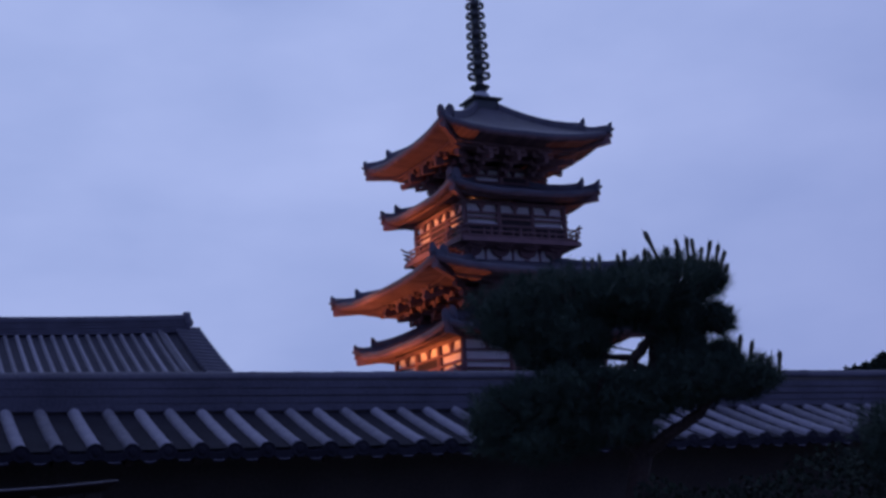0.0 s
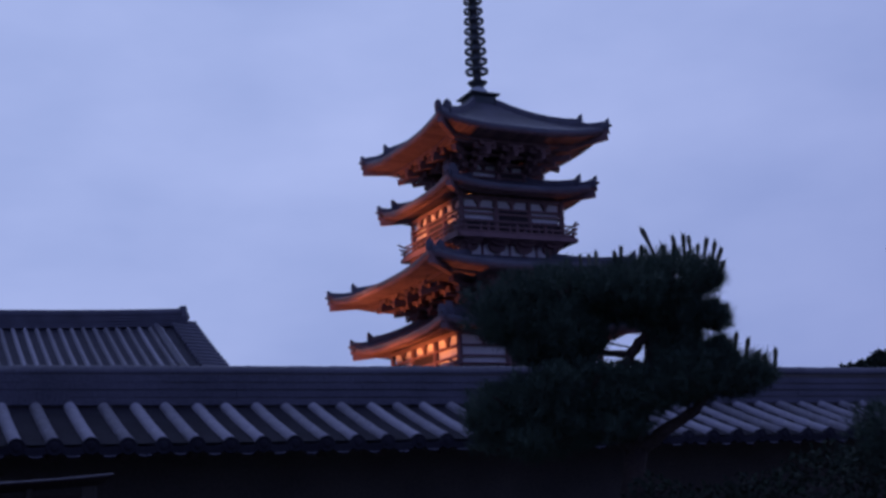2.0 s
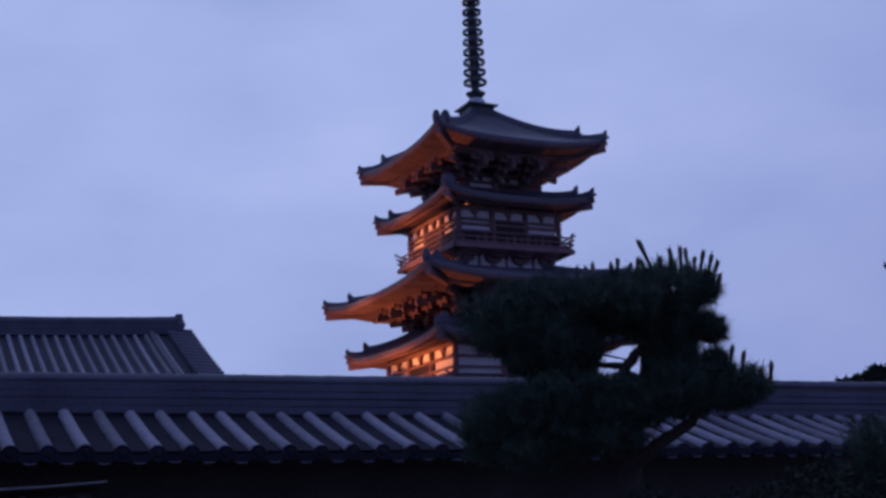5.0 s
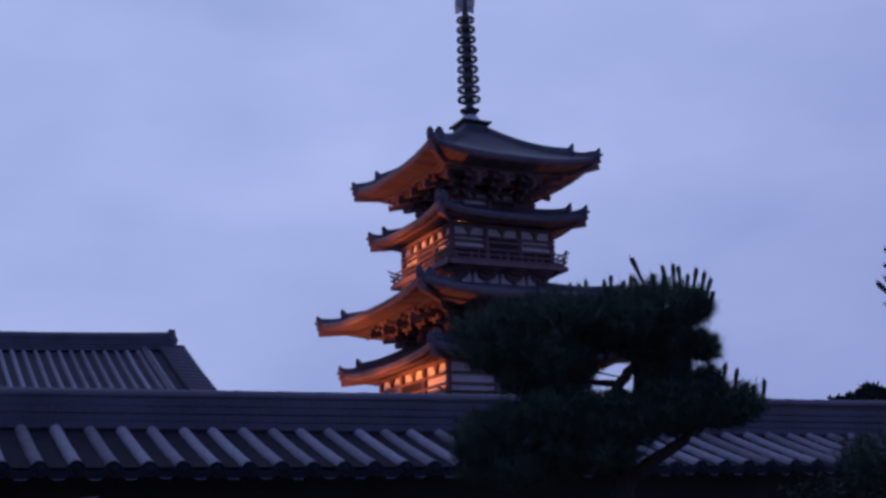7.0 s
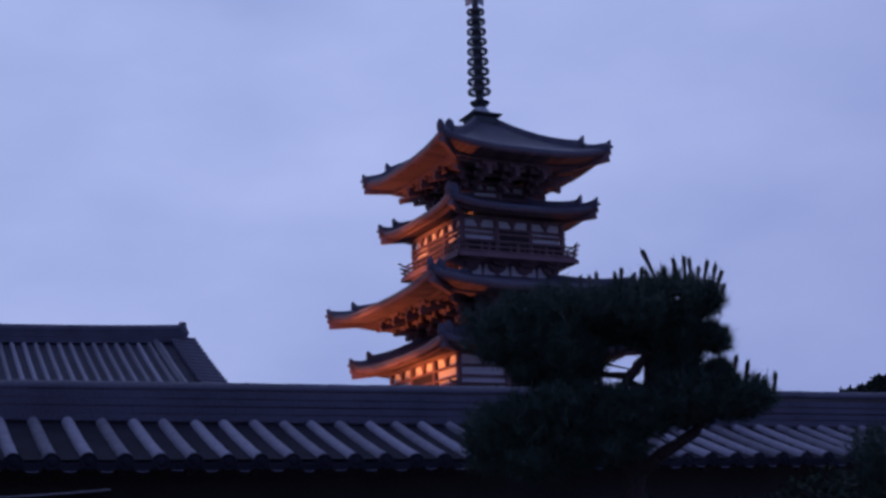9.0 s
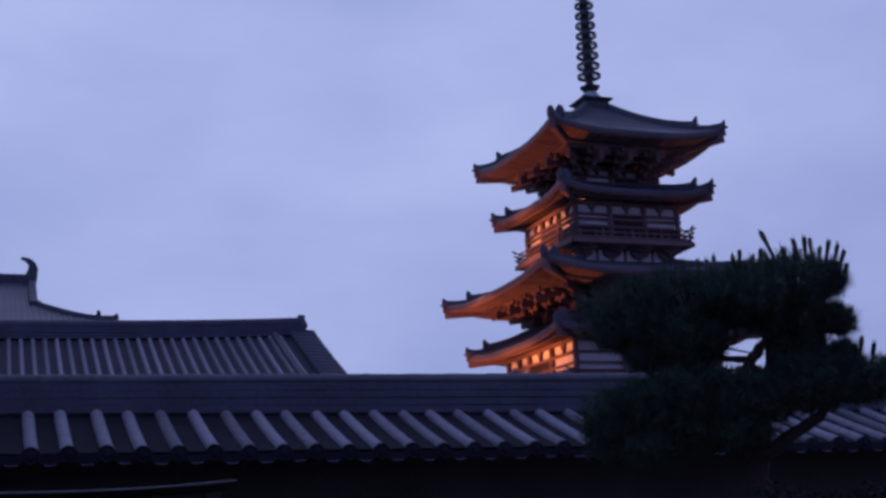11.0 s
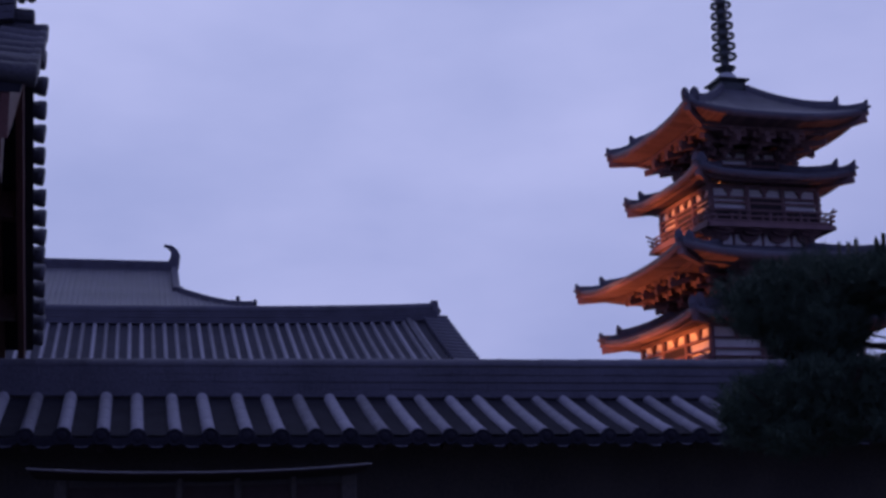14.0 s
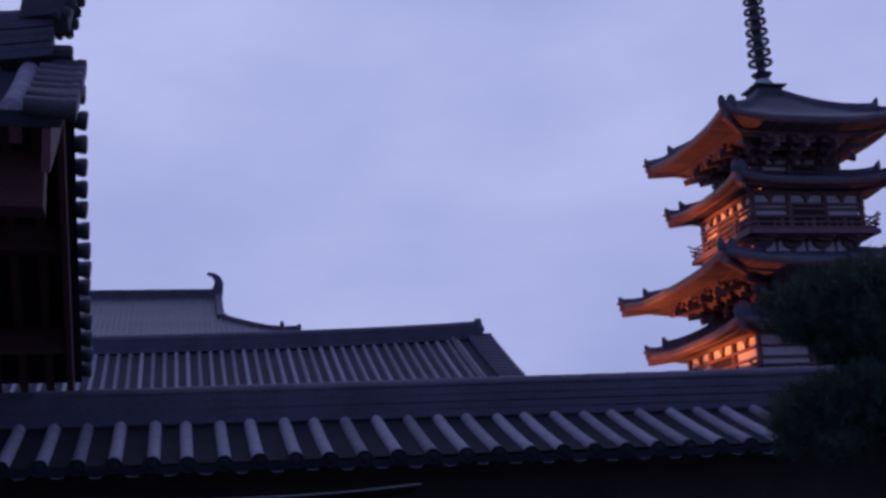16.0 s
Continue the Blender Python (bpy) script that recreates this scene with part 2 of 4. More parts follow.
    meshes = [("eave_boarding", boarding.mesh("eave_boarding", WOOD), ""), ("roof_tiling", rolls.mesh("roof_tiling", FAR_TILE), "stuff"), ("base_rafter_layer", raf.mesh("base_rafter_layer", WOOD), "stuff"),
              ("flying_rafter_layer", fly.mesh("flying_rafter_layer", WOOD), "stuff"), ("eave_board", board.mesh("eave_board", WOOD), "")]
    hip, hipraf = Geo(), Geo()
    ridge = []
    for j in range(9):
        v = j / 8
        p = roof_point(-1, v, he, ze, ht, zt, lift)
        ridge.append(p)
    for seg, hgt, wid in ((ridge[:7], 0.30, 0.15), (ridge[6:], 0.18, 0.12)):
        rows = []
        for q, p in enumerate(seg):
            p = p + Vector((0, 0, 0.10 * (q / (len(seg) - 1)) ** 3))
            s = Vector((0.7071, -0.7071, 0)) * wid
            rows.append([p - s - Vector((0, 0, 0.1)), p - s * 0.8 + Vector((0, 0, hgt)), p + Vector((0, 0, hgt + 0.07)), p + s * 0.8 + Vector((0, 0, hgt)), p + s - Vector((0, 0, 0.1))])
        hip.loft(rows)
    out = Vector((-0.7071, -0.7071, 0))
    # two rising end tiles on every hip ridge
    ends = []
    for p, sz in ((ridge[6] + out * 0.10 + Vector((0, 0, 0.10)), 1.25), (ridge[8] + out * 0.05, 0.98)):
        s = Vector((0.7071, -0.7071, 0))
        orn = Geo()
        prof = [(-0.19, -0.14), (-0.21, 0.18), (-0.16, 0.38), (-0.07, 0.45), (0.0, 0.50), (0.07, 0.45), (0.16, 0.38), (0.21, 0.18), (0.19, -0.14)]
        orn.loft([[p + out * (t + 0.12 * max(0, b)) + s * (a * sz * w) + Vector((0, 0, b * sz * hh)) for a, b in prof] for t, w, hh in ((-0.55, 0.6, 0.45), (-0.25, 0.75, 0.62), (-0.08, 0.9, 0.9), (0.0, 1.0, 1.0), (0.06, 0.8, 0.95))])
        orn.tube([p + Vector((0, 0, 0.05)) - out * 0.05, p + out * 0.22 + Vector((0, 0, 0.08))], [0.07, 0.075], 8)
        ends.append(("ridge_end_tile", orn.mesh("ridge_end_tile", RIDGE), ""))
    tip = ridge[8]
    hipraf.beam(Vector((-wall, -wall, zwall - 0.05)), tip + out * 0.02 + Vector((0, 0, -0.46)), 0.24, 0.44)
    hipraf.beam(tip * 0.80 + Vector((0, 0, tip.z * 0.2 - 0.40)), tip + out * 0.14 + Vector((0, 0, -0.24)), 0.17, 0.2)
    meshes += [("hip_ridge", hip.mesh("hip_ridge", RIDGE), ""), ("hip_rafter", hipraf.mesh("hip_rafter", WOOD), "")] + ends
    for name, me, kind in meshes:
        for k in range(4):
            # on the two faces towards the approach every flying rafter is a piece of its own
            if near and name == "flying_rafter_layer" and k in (0, 3):
                for one in singles:
                    part("flying_rafter", one, None, body, "", TURN[k])
            else:
                part(name, me, None, body, "", TURN[k], kind)
    return body


def bracket_mesh(reach, steps, drop, corner=False, tail=1.40, dip=0.32):
    """A bracket set: stepped arms with bearing blocks and a slanting tail."""
    g = Geo()
    d = math.sqrt(2) if corner else 1.0
    for s in range(steps):
        y = -(reach * d) * (s + 1) / steps
        z = drop * (s + 0.2) / steps
        g.box(-0.10, y - 0.10, z, 0.10, 0.0, z + 0.17)
        wing = 0.30 + 0.16 * s
        if not corner:
            g.box(-wing, y - 0.08, z + 0.19, wing, y + 0.08, z + 0.34)
            for x in (-wing + 0.1, 0, wing - 0.1):
                g.box(x - 0.11, y - 0.11, z + 0.34, x + 0.11, y + 0.11, z + 0.46, None, 0.03)
        g.box(-0.13, y - 0.13, z + 0.15, 0.13, y + 0.13, z + 0.27, None, 0.03)
    if steps > 2:
        # slanting tail that comes out far under the eave, with a block and a cross arm on it
        far = reach * d * (1.05 if corner else tail)
        low = drop * 0.86 if corner else drop * 0.86 - dip
        g.beam((0, -reach * d * 0.2, drop * 1.30), (0, -far, low), 0.22, 0.26)
        if not corner:
            # a shorter tail over it, with a bearing block and a cross arm up to the rafters
            g.beam((0, -reach * 0.4, drop * 1.35), (0, -far + 0.55, low + 0.46), 0.20, 0.22)
            y = -far + 0.16
            g.box(-0.15, y - 0.13, low + 0.17, 0.15, y + 0.13, low + 0.36, None, 0.03)
            g.box(-0.42, y - 0.08, low + 0.36, 0.42, y + 0.08, low + 0.50)
            for x in (-0.34, 0.34):
                g.box(x - 0.10, y - 0.10, low + 0.50, x + 0.10, y + 0.10, low + 0.62, None, 0.025)
    return g.mesh("bracket", WOOD)


def storey(half, z0, z1, cols, label, door=None, rails=(0.35, 0.62), dado=False):
    """A storey: plaster core, round posts, tie beams and, between the posts, separate plaster panels."""
    g = Geo()
    g.box(-half + 0.12, -half + 0.12, z0, half - 0.12, half - 0.12, z1)
    body = part("storey", g, PLASTER, pagoda, label)
    post, hgt = Geo(), z1 - z0
    post.lathe([(0.135, z0), (0.14, z0 + hgt * 0.5), (0.13, z1)], 12)
    pm = post.mesh("post", WOOD)
    xs = [-half + 2 * half * i / cols for i in range(cols + 1)]
    for k in range(4):
        for x in xs[:-1]:
            part("post", pm, None, body, "", TURN[k] @ pose(x, -half, 0))
        for f, w in [(0.03, 0.16), (0.96, 0.18)] + [(r, 0.095) for r in rails]:
            bm_ = Geo()
            bm_.box(-half - 0.2, -half - 0.10, z0 + hgt * f - w / 2, half - 0.04, -half + 0.08, z0 + hgt * f + w / 2)
            part("tie_beam", bm_, WOOD, body, "", TURN[k])
        if dado:
            part("dado", Geo().box(-half, -half - 0.04, z0, half, -half + 0.1, z0 + hgt * rails[0]), DARKWOOD, body, "dark boarded foot of the wall", TURN[k])
        # short struts over the upper beam and a door in the middle bay
        for i in range(cols):
            xm = (xs[i] + xs[i + 1]) / 2
            st = Geo()
            st.box(xm - 0.07, -half - 0.06, z0 + hgt * rails[-1], xm + 0.07, -half + 0.1, z1, None, 0.02)
            st.loft([[(xm - w, -half - 0.07, z), (xm + w, -half - 0.07, z), (xm + w, -half + 0.1, z), (xm - w, -half + 0.1, z)] for w, z in ((0.08, z0 + hgt * 0.80), (0.20, z0 + hgt * 0.88), (0.24, z0 + hgt * 0.93), (0.24, z0 + hgt * 0.96))])
            part("strut", st, WOOD, body, "", TURN[k])
            if i == (cols // 2 if door is None else door):
                d = Geo()
                w = (xs[i + 1] - xs[i]) / 2 - 0.1
                for sgn in (-1, 1):
                    d.box(xm + min(sgn * 0.01, sgn * w), -half - 0.05, z0 + hgt * 0.06, xm + max(sgn * 0.01, sgn * w), -half + 0.1, z0 + hgt * rails[-1])
                part("door", d, DARKWOOD, body, "dark double-leaf timber door", TURN[k])
    return body


def bracket_row(body, half, z, reach, drop, cols, steps=3, tail=1.40, dip=0.32):
    b, c = bracket_mesh(reach, steps, drop, False, tail, dip), bracket_mesh(reach, steps, drop, True)
    for k in range(4):
        for i in range(cols + 1):
            x = -half + 2 * half * i / cols
            part("bracket", b, None, body, "", TURN[k] @ pose(x, -half, z))
        part("corner_bracket", c, None, body, "", TURN[k] @ pose(-half, -half, z, 0, 0, -45))
        for f in (0.5, 1.0):
            pl = Geo()
            y = half + reach * f
            pl.box(-y - 0.2, -y - 0.08, z + drop * f + 0.26, y + 0.2, -y + 0.08, z + drop * f + 0.42)
            part("purlin", pl, WOOD, body, "", TURN[k])


def balcony(half, z, label):
    """A railed gallery on brackets."""
    g = Geo()
    g.box(-half, -half, z - 0.10, half, half, z)
    floor_ = part("balcony", g, WOOD, pagoda, label)
    pm = Geo().box(-0.06, -0.06, z, 0.06, 0.06, z + 0.50, None, 0.015).mesh("rail_post", WOOD)
    small = Geo().box(-0.035, -0.035, z + 0.1, 0.035, 0.035, z + 0.45).mesh("rail_strut", WOOD)
    for k in range(4):
        for j in range(4):
            part("rail_post", pm, None, floor_, "", TURN[k] @ pose(-half + 0.12 + (2 * half - 0.24) * j / 4, -half + 0.12, 0))
        for j in range(8):
            part("rail_strut", small, None, floor_, "", TURN[k] @ pose(-half + 0.12 + (2 * half - 0.24) * (j + 0.5) / 8, -half + 0.12, 0))
        for zz, over, w in ((0.09, 0.10, 0.06), (0.34, 0.16, 0.05), (0.60, 0.26, 0.05)):
            r = Geo()
            e = half + over
            r.tube([(-e, -half + 0.12, z + zz + 0.16), (-e + 0.4, -half + 0.12, z + zz), (0, -half + 0.12, z + zz - 0.01), (e - 0.4, -half + 0.12, z + zz), (e, -half + 0.12, z + zz + 0.16)], [w] * 5, 6)
            part("rail", r, WOOD, floor_, "", TURN[k])
        edge = Geo()
        edge.box(-half - 0.05, -half - 0.05, z - 0.26, half + 0.05, -half + 0.1, z - 0.06)
        part("edge_beam", edge, WOOD, floor_, "", TURN[k])
    return floor_


def waist(half_lo, half_hi, z0, z1, cols, label):
    """The bracketed waist that carries a balcony, with plaster between the brackets."""
    g = Geo()
    g.box(-half_lo, -half_lo, z0, half_lo, half_lo, z1)
    body = part("waist", g, PLASTER, pagoda, label)
    h = z1 - z0
    r = half_hi - half_lo
    # boat-shaped arms with round bellies, one over the other, further out towards the top
    b = Geo()
    b.box(-0.13, -0.16, 0, 0.13, 0.02, h * 0.3)
    for q, (y0, wide, zb, zt) in enumerate(((0.16, 0.50, 0.36, 0.86), (0.16 + r * 0.4, 0.54, 0.66, 0.92), (r * 0.85, 0.60, 0.80, 0.97))):
        belly = [(wide * math.cos(math.pi * k / 10), h * (zt - (zt - zb) * math.sin(math.pi * k / 10) ** 0.7)) for k in range(11)]
        b.loft([[(x, y, z) for x, z in belly] for y in (-y0 - 0.08, -y0 + 0.16)])
        b.box(-0.12, -y0 - 0.14, h * (zt - 0.18), 0.12, 0.02, h * zt)
    bm_ = b.mesh("bracket", WOOD)
    for k in range(4):
        for i in range(cols + 1):
            part("bracket", bm_, None, body, "", TURN[k] @ pose(-half_lo + 2 * half_lo * i / cols, -half_lo, z0))
        for i in range(cols):
            x = -half_lo + 2 * half_lo * (i + 0.5) / cols
            part("strut", Geo().loft([[(x - w, -half_lo - 0.05, z0 + z), (x + w, -half_lo - 0.05, z0 + z), (x + w, -half_lo + 0.02, z0 + z), (x - w, -half_lo + 0.02, z0 + z)] for w, z in ((0.07, 0), (0.05, h * 0.6), (0.13, h * 0.85))]), WOOD, body, "", TURN[k])
        for i, f in enumerate((0.80, 0.85, 0.88)):
            p = Geo()
            y = half_lo + r * (i + 1) / 3 - 0.05
            p.box(-y - 0.12, -y - 0.09, z0 + h * f, y + 0.12, -half_lo + 0.05, z0 + h * f + h * 0.14)
            part("purlin", p, WOOD, body, "", TURN[k])
    return body


# platform and the three storeys, from the ground up
g = Geo()
g.loft([[(x * h, y * h, z) for x, y in ((-1, -1), (1, -1), (1, 1), (-1, 1))] for h, z in ((7.4, 0), (7.4, 0.2), (7.15, 0.22), (7.15, 0.75), (7.35, 0.77), (7.35, 0.95))])
part("platform", g, STONE, pagoda, "granite platform with moulded edge")
storey(5.3, 0.95, 3.9, 5, "ground-floor skirt wall of white plaster between posts", rails=(0.4, 0.72))
pagoda_roof(7.3, 3.95, 3.6, 5.5, 0.45, 5.3, 3.95, "lowest grey tiled skirt roof", False)
body = storey(3.55, 5.0, 6.0, 3, "plaster core of the first storey")
bracket_row(body, 3.55, 5.2, 2.0, 0.9, 3)
pagoda_roof(7.9, 6.55, 3.3, 8.3, 0.5, 3.6, 6.5, "broad grey tiled roof of the first storey", False)
waist(3.5, 4.5, 7.3, 8.15, 4, "bracketed waist under the lower balcony")
balcony(4.6, 8.3, "railed timber balcony of the second storey")
storey(3.98, 8.3, 10.55, 3, "second skirt wall, white plaster between dark posts and beams", rails=(0.29, 0.458, 0.685))
pagoda_roof(5.6, 10.62, 2.5, 12.15, 0.42, 3.98, 10.7, "grey tiled skirt roof of the second storey")
body = storey(2.45, 11.6, 12.7, 3, "plaster core of the second storey")
bracket_row(body, 2.45, 12.1, 2.0, 0.95, 3)
pagoda_roof(6.5, 13.4, 2.15, 14.78, 0.5, 2.5, 13.3, "broad grey tiled roof of the second storey")
waist(2.38, 3.3, 14.45, 15.5, 3, "bracketed waist with white plaster between brackets")
balcony(3.45, 15.65, "railed timber balcony of the third storey")
storey(2.92, 15.65, 17.65, 3, "third skirt wall, white plaster between dark posts and beams", rails=(0.37, 0.55, 0.68), dado=True)
pagoda_roof(4.25, 17.95, 1.7, 18.92, 0.4, 2.92, 17.85, "small grey tiled skirt roof of the third storey")
body = storey(1.62, 18.6, 19.9, 2, "plaster core of the third storey")
bracket_row(body, 1.62, 19.3, 1.75, 0.75, 2, 3, 1.24, 0.12)
pagoda_roof(4.88, 20.85, 0.72, 23.5, 0.5, 1.65, 20.3, "steep grey tiled top roof with upturned corners")

# bronze finial
g = Geo()
g.lathe([(0.22, 23.4), (0.21, 28.0), (0.17, 31.0), (0.10, 33.2), (0.06, 33.6)], 14)
finial = part("finial", g, BRONZE, pagoda, "tall bronze finial of nine rings")
g = Geo()
sq = ((-1, -1), (1, -1), (1, 1), (-1, 1))
g.loft([[(x * h, y * h, z) for x, y in sq] for h, z in ((0.76, 23.3), (0.70, 23.5), (0.70, 24.0), (0.86, 24.06), (0.90, 24.16), (0.62, 24.2))])
part("dew_basin", g, BRONZE, finial)
g = Geo()
g.smooth = True
g.lathe([(0.62, 24.18), (0.60, 24.3), (0.50, 24.5), (0.36, 24.66), (0.26, 24.7)], 20)
part("inverted_bowl", g, PALE_BRONZE, finial, "pale green bronze bowl")
g = Geo()
g.lathe([(0.25, 24.72), (0.42, 24.82), (0.56, 24.98), (0.50, 25.0), (0.24, 24.94), (0.23, 25.2)], 16)
part("lotus_collar", g, BRONZE, finial)
for i in range(9):
    z = 25.62 + 0.592 * i
    r = 0.63 - 0.017 * i
    g = Geo()
    prof = [(r, -0.085), (r + 0.02, 0.0), (r, 0.085), (r - 0.06, 0.085), (r - 0.07, 0.0), (r - 0.06, -0.085)]
    rows = [[((R) * math.cos(2 * math.pi * k / 24), (R) * math.sin(2 * math.pi * k / 24), z + dz) for R, dz in prof] for k in range(24)]
    g.grid(rows + [rows[0]], True)
    ring = part("ring", g, BRONZE, finial)
    g = Geo()
    for k in range(8):
        g.box(0.1, -0.02, z - 0.02, r - 0.05, 0.02, z + 0.02, pose(0, 0, 0, 0, 0, 45 * k + 10))
    g.lathe([(0.25, z - 0.10), (0.26, z), (0.25, z + 0.10)], 12)
    part("spokes", g, BRONZE, ring)
for k in range(4):
    g = Geo()
    prof = [(0.12, 30.95), (0.70, 30.95), (0.74, 31.5), (0.66, 32.1), (0.48, 32.5), (0.36, 32.95), (0.22, 32.6), (0.12, 32.2)]
    g.loft([[Vector((x, y, z)) for x, z in prof] for y in (-0.025, 0.025)])
    part("flame_plate", g, PALE_BRONZE, finial, "pale openwork flame plate", TURN[k] @ pose(0, 0, 0, 0, 0, 20))
for z, r in ((33.2, 0.2), (33.75, 0.26)):
    g = Geo()
    g.smooth = True
    g.lathe([(0.02, z - r), (r * 0.8, z - r * 0.6), (r, z), (r * 0.7, z + r * 0.7), (0.02, z + r * 1.3)], 14)
    part("jewel", g, BRONZE, finial)


def floodlight(at):
    """A ground floodlight that lights the pagoda."""
    ob = thing("floodlight", "small black floodlight on the gravel, lit orange", "floodlight", PAGODA @ pose(*at), "floodlights at the pagoda")
    part("base", Geo().box(-0.2, -0.2, 0, 0.2, 0.2, 0.08, None, 0.03), LAMP_BODY, ob)
    for s in (-1, 1):
        part("yoke_arm", Geo().box(s * 0.24 - 0.02, -0.04, 0.05, s * 0.24 + 0.02, 0.04, 0.5, None, 0.01), LAMP_BODY, ob)
    part("housing", Geo().loft([[(x * h, y * h, z) for x, y in sq] for h, z in ((0.10, 0.34), (0.21, 0.40), (0.22, 0.56))]), LAMP_BODY, ob)
    part("lens", Geo().box(-0.18, -0.18, 0.562, 0.18, 0.18, 0.575), GLOW, ob, "glowing orange glass")


floodlight((-15.0, 6.0, 0))
floodlight((-42.0, 10.0, 0))
floodlight((-23.0, 3.0, 0))
floodlight((24.0, 8.0, 0))

# ---- the precinct wall ----
# the wall's own x runs along it, y away from the approach; its eave stands 10.7 m from the camera's spot
WALL = pose(0, 0, 0, 0, 0, 25.5)
SAG = -0.0065
wall = thing("wall_precinct", "long plastered earth wall under a grey tiled roof", "wall", WALL, kind="structure")
WX0, WX1 = -7.989, 17.0
EAVE_Y, EAVE_Z, TOP_Y, TOP_Z = 10.70, 2.415, 11.95, 2.878


def wz(x):
    """The wall sinks towards the far end, less so past the pine."""
    return SAG * min(x, 4.2) - 0.001 * max(0.0, x - 4.2)


def slope_profile(n, sag=0.012):
    """Points (y, z) down one slope, hollowed a little."""
    return [(TOP_Y + (EAVE_Y - TOP_Y) * i / n, TOP_Z + (EAVE_Z - TOP_Z) * i / n - sag * math.sin(math.pi * i / n)) for i in range(n + 1)]


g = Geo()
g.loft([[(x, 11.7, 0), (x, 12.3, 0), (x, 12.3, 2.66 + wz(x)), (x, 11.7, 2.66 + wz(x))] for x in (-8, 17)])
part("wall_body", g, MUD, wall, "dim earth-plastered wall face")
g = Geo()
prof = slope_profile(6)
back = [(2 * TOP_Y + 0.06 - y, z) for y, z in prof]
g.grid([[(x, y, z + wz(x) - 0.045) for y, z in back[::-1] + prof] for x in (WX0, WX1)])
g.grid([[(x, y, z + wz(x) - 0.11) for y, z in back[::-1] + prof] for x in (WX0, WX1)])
# bedding shares PAN, so the valleys' shade is painted here too
part("roof_bed", g, PAN, wall, "roof bedding, darkened for the shade between tiles")
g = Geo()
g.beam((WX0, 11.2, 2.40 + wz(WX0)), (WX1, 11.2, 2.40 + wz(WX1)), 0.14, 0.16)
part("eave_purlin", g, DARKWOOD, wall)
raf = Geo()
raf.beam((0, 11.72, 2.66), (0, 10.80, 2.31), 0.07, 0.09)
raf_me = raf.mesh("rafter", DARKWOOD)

# a row of round cover tiles, its end disc, and a column of pan tiles: one mesh each, laid again and again
roll = Geo()
roll.smooth = True
arc = [(math.cos(math.pi * k / 8), math.sin(math.pi * k / 8)) for k in range(9)]
pts = slope_profile(4)
for i in range(4):
    (y0, z0), (y1, z1) = pts[i], pts[i + 1]
    # upright sides under a round back, every tile a little wider at its lower end
    ring = lambda y, z, r: [(r, y, z - 0.06)] + [(c * r, y, z - 0.012 + s * r) for c, s in arc] + [(-r, y, z - 0.06)]
    roll.grid([ring(y0, z0, 0.053), ring(y1, z1, 0.058), ring(y1 - 0.002, z1, 0.053)])
roll.face(ring(EAVE_Y, EAVE_Z, 0.059))
roll_me = roll.mesh("cover_tile", TILE)
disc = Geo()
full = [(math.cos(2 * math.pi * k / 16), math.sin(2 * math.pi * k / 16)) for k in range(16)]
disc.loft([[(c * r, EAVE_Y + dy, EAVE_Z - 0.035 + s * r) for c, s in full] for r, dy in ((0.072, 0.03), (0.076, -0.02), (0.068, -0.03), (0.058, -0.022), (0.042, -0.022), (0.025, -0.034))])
# PAN instead of roll colour: eave shade painted onto the discs
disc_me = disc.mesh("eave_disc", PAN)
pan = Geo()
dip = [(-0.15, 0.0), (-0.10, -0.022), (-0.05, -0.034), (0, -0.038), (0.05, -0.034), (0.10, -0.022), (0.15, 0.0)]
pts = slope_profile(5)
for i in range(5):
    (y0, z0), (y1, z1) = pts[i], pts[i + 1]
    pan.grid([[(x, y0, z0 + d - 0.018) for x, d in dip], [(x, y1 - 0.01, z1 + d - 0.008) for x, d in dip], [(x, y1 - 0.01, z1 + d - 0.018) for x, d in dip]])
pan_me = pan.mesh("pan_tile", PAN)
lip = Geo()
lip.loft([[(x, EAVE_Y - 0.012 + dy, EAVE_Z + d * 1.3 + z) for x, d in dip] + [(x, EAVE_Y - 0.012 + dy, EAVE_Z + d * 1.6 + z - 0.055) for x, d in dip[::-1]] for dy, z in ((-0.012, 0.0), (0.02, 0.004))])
# lip plates are darkened the same way, shade by colour
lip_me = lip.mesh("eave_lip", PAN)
# turned-out rim along the lip's foot; paler tile paints the light it catches
rim = Geo()
rim.loft([[(x, EAVE_Y - 0.012 + dy, EAVE_Z + d * 1.6 + z - 0.052) for x, d in dip[2:-2]] + [(x, EAVE_Y - 0.012 + dy, EAVE_Z + d * 1.6 + z - 0.060) for x, d in dip[-3:1:-1]] for dy, z in ((-0.026, -0.006), (-0.013, 0.0))])
rim_me = rim.mesh("lip_rim", RIDGE)
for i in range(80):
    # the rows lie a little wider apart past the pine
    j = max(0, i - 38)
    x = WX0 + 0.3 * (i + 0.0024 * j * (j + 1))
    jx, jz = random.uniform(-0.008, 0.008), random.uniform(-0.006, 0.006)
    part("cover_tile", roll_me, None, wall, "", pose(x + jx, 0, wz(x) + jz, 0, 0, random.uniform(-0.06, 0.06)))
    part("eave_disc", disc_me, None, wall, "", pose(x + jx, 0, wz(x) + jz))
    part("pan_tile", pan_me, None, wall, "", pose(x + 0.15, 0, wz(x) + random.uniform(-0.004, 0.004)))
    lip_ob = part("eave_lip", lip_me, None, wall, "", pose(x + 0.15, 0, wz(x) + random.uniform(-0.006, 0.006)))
    part("lip_rim", rim_me, None, lip_ob)
    if i % 2 == 0:
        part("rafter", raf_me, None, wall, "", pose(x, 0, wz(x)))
g = Geo()
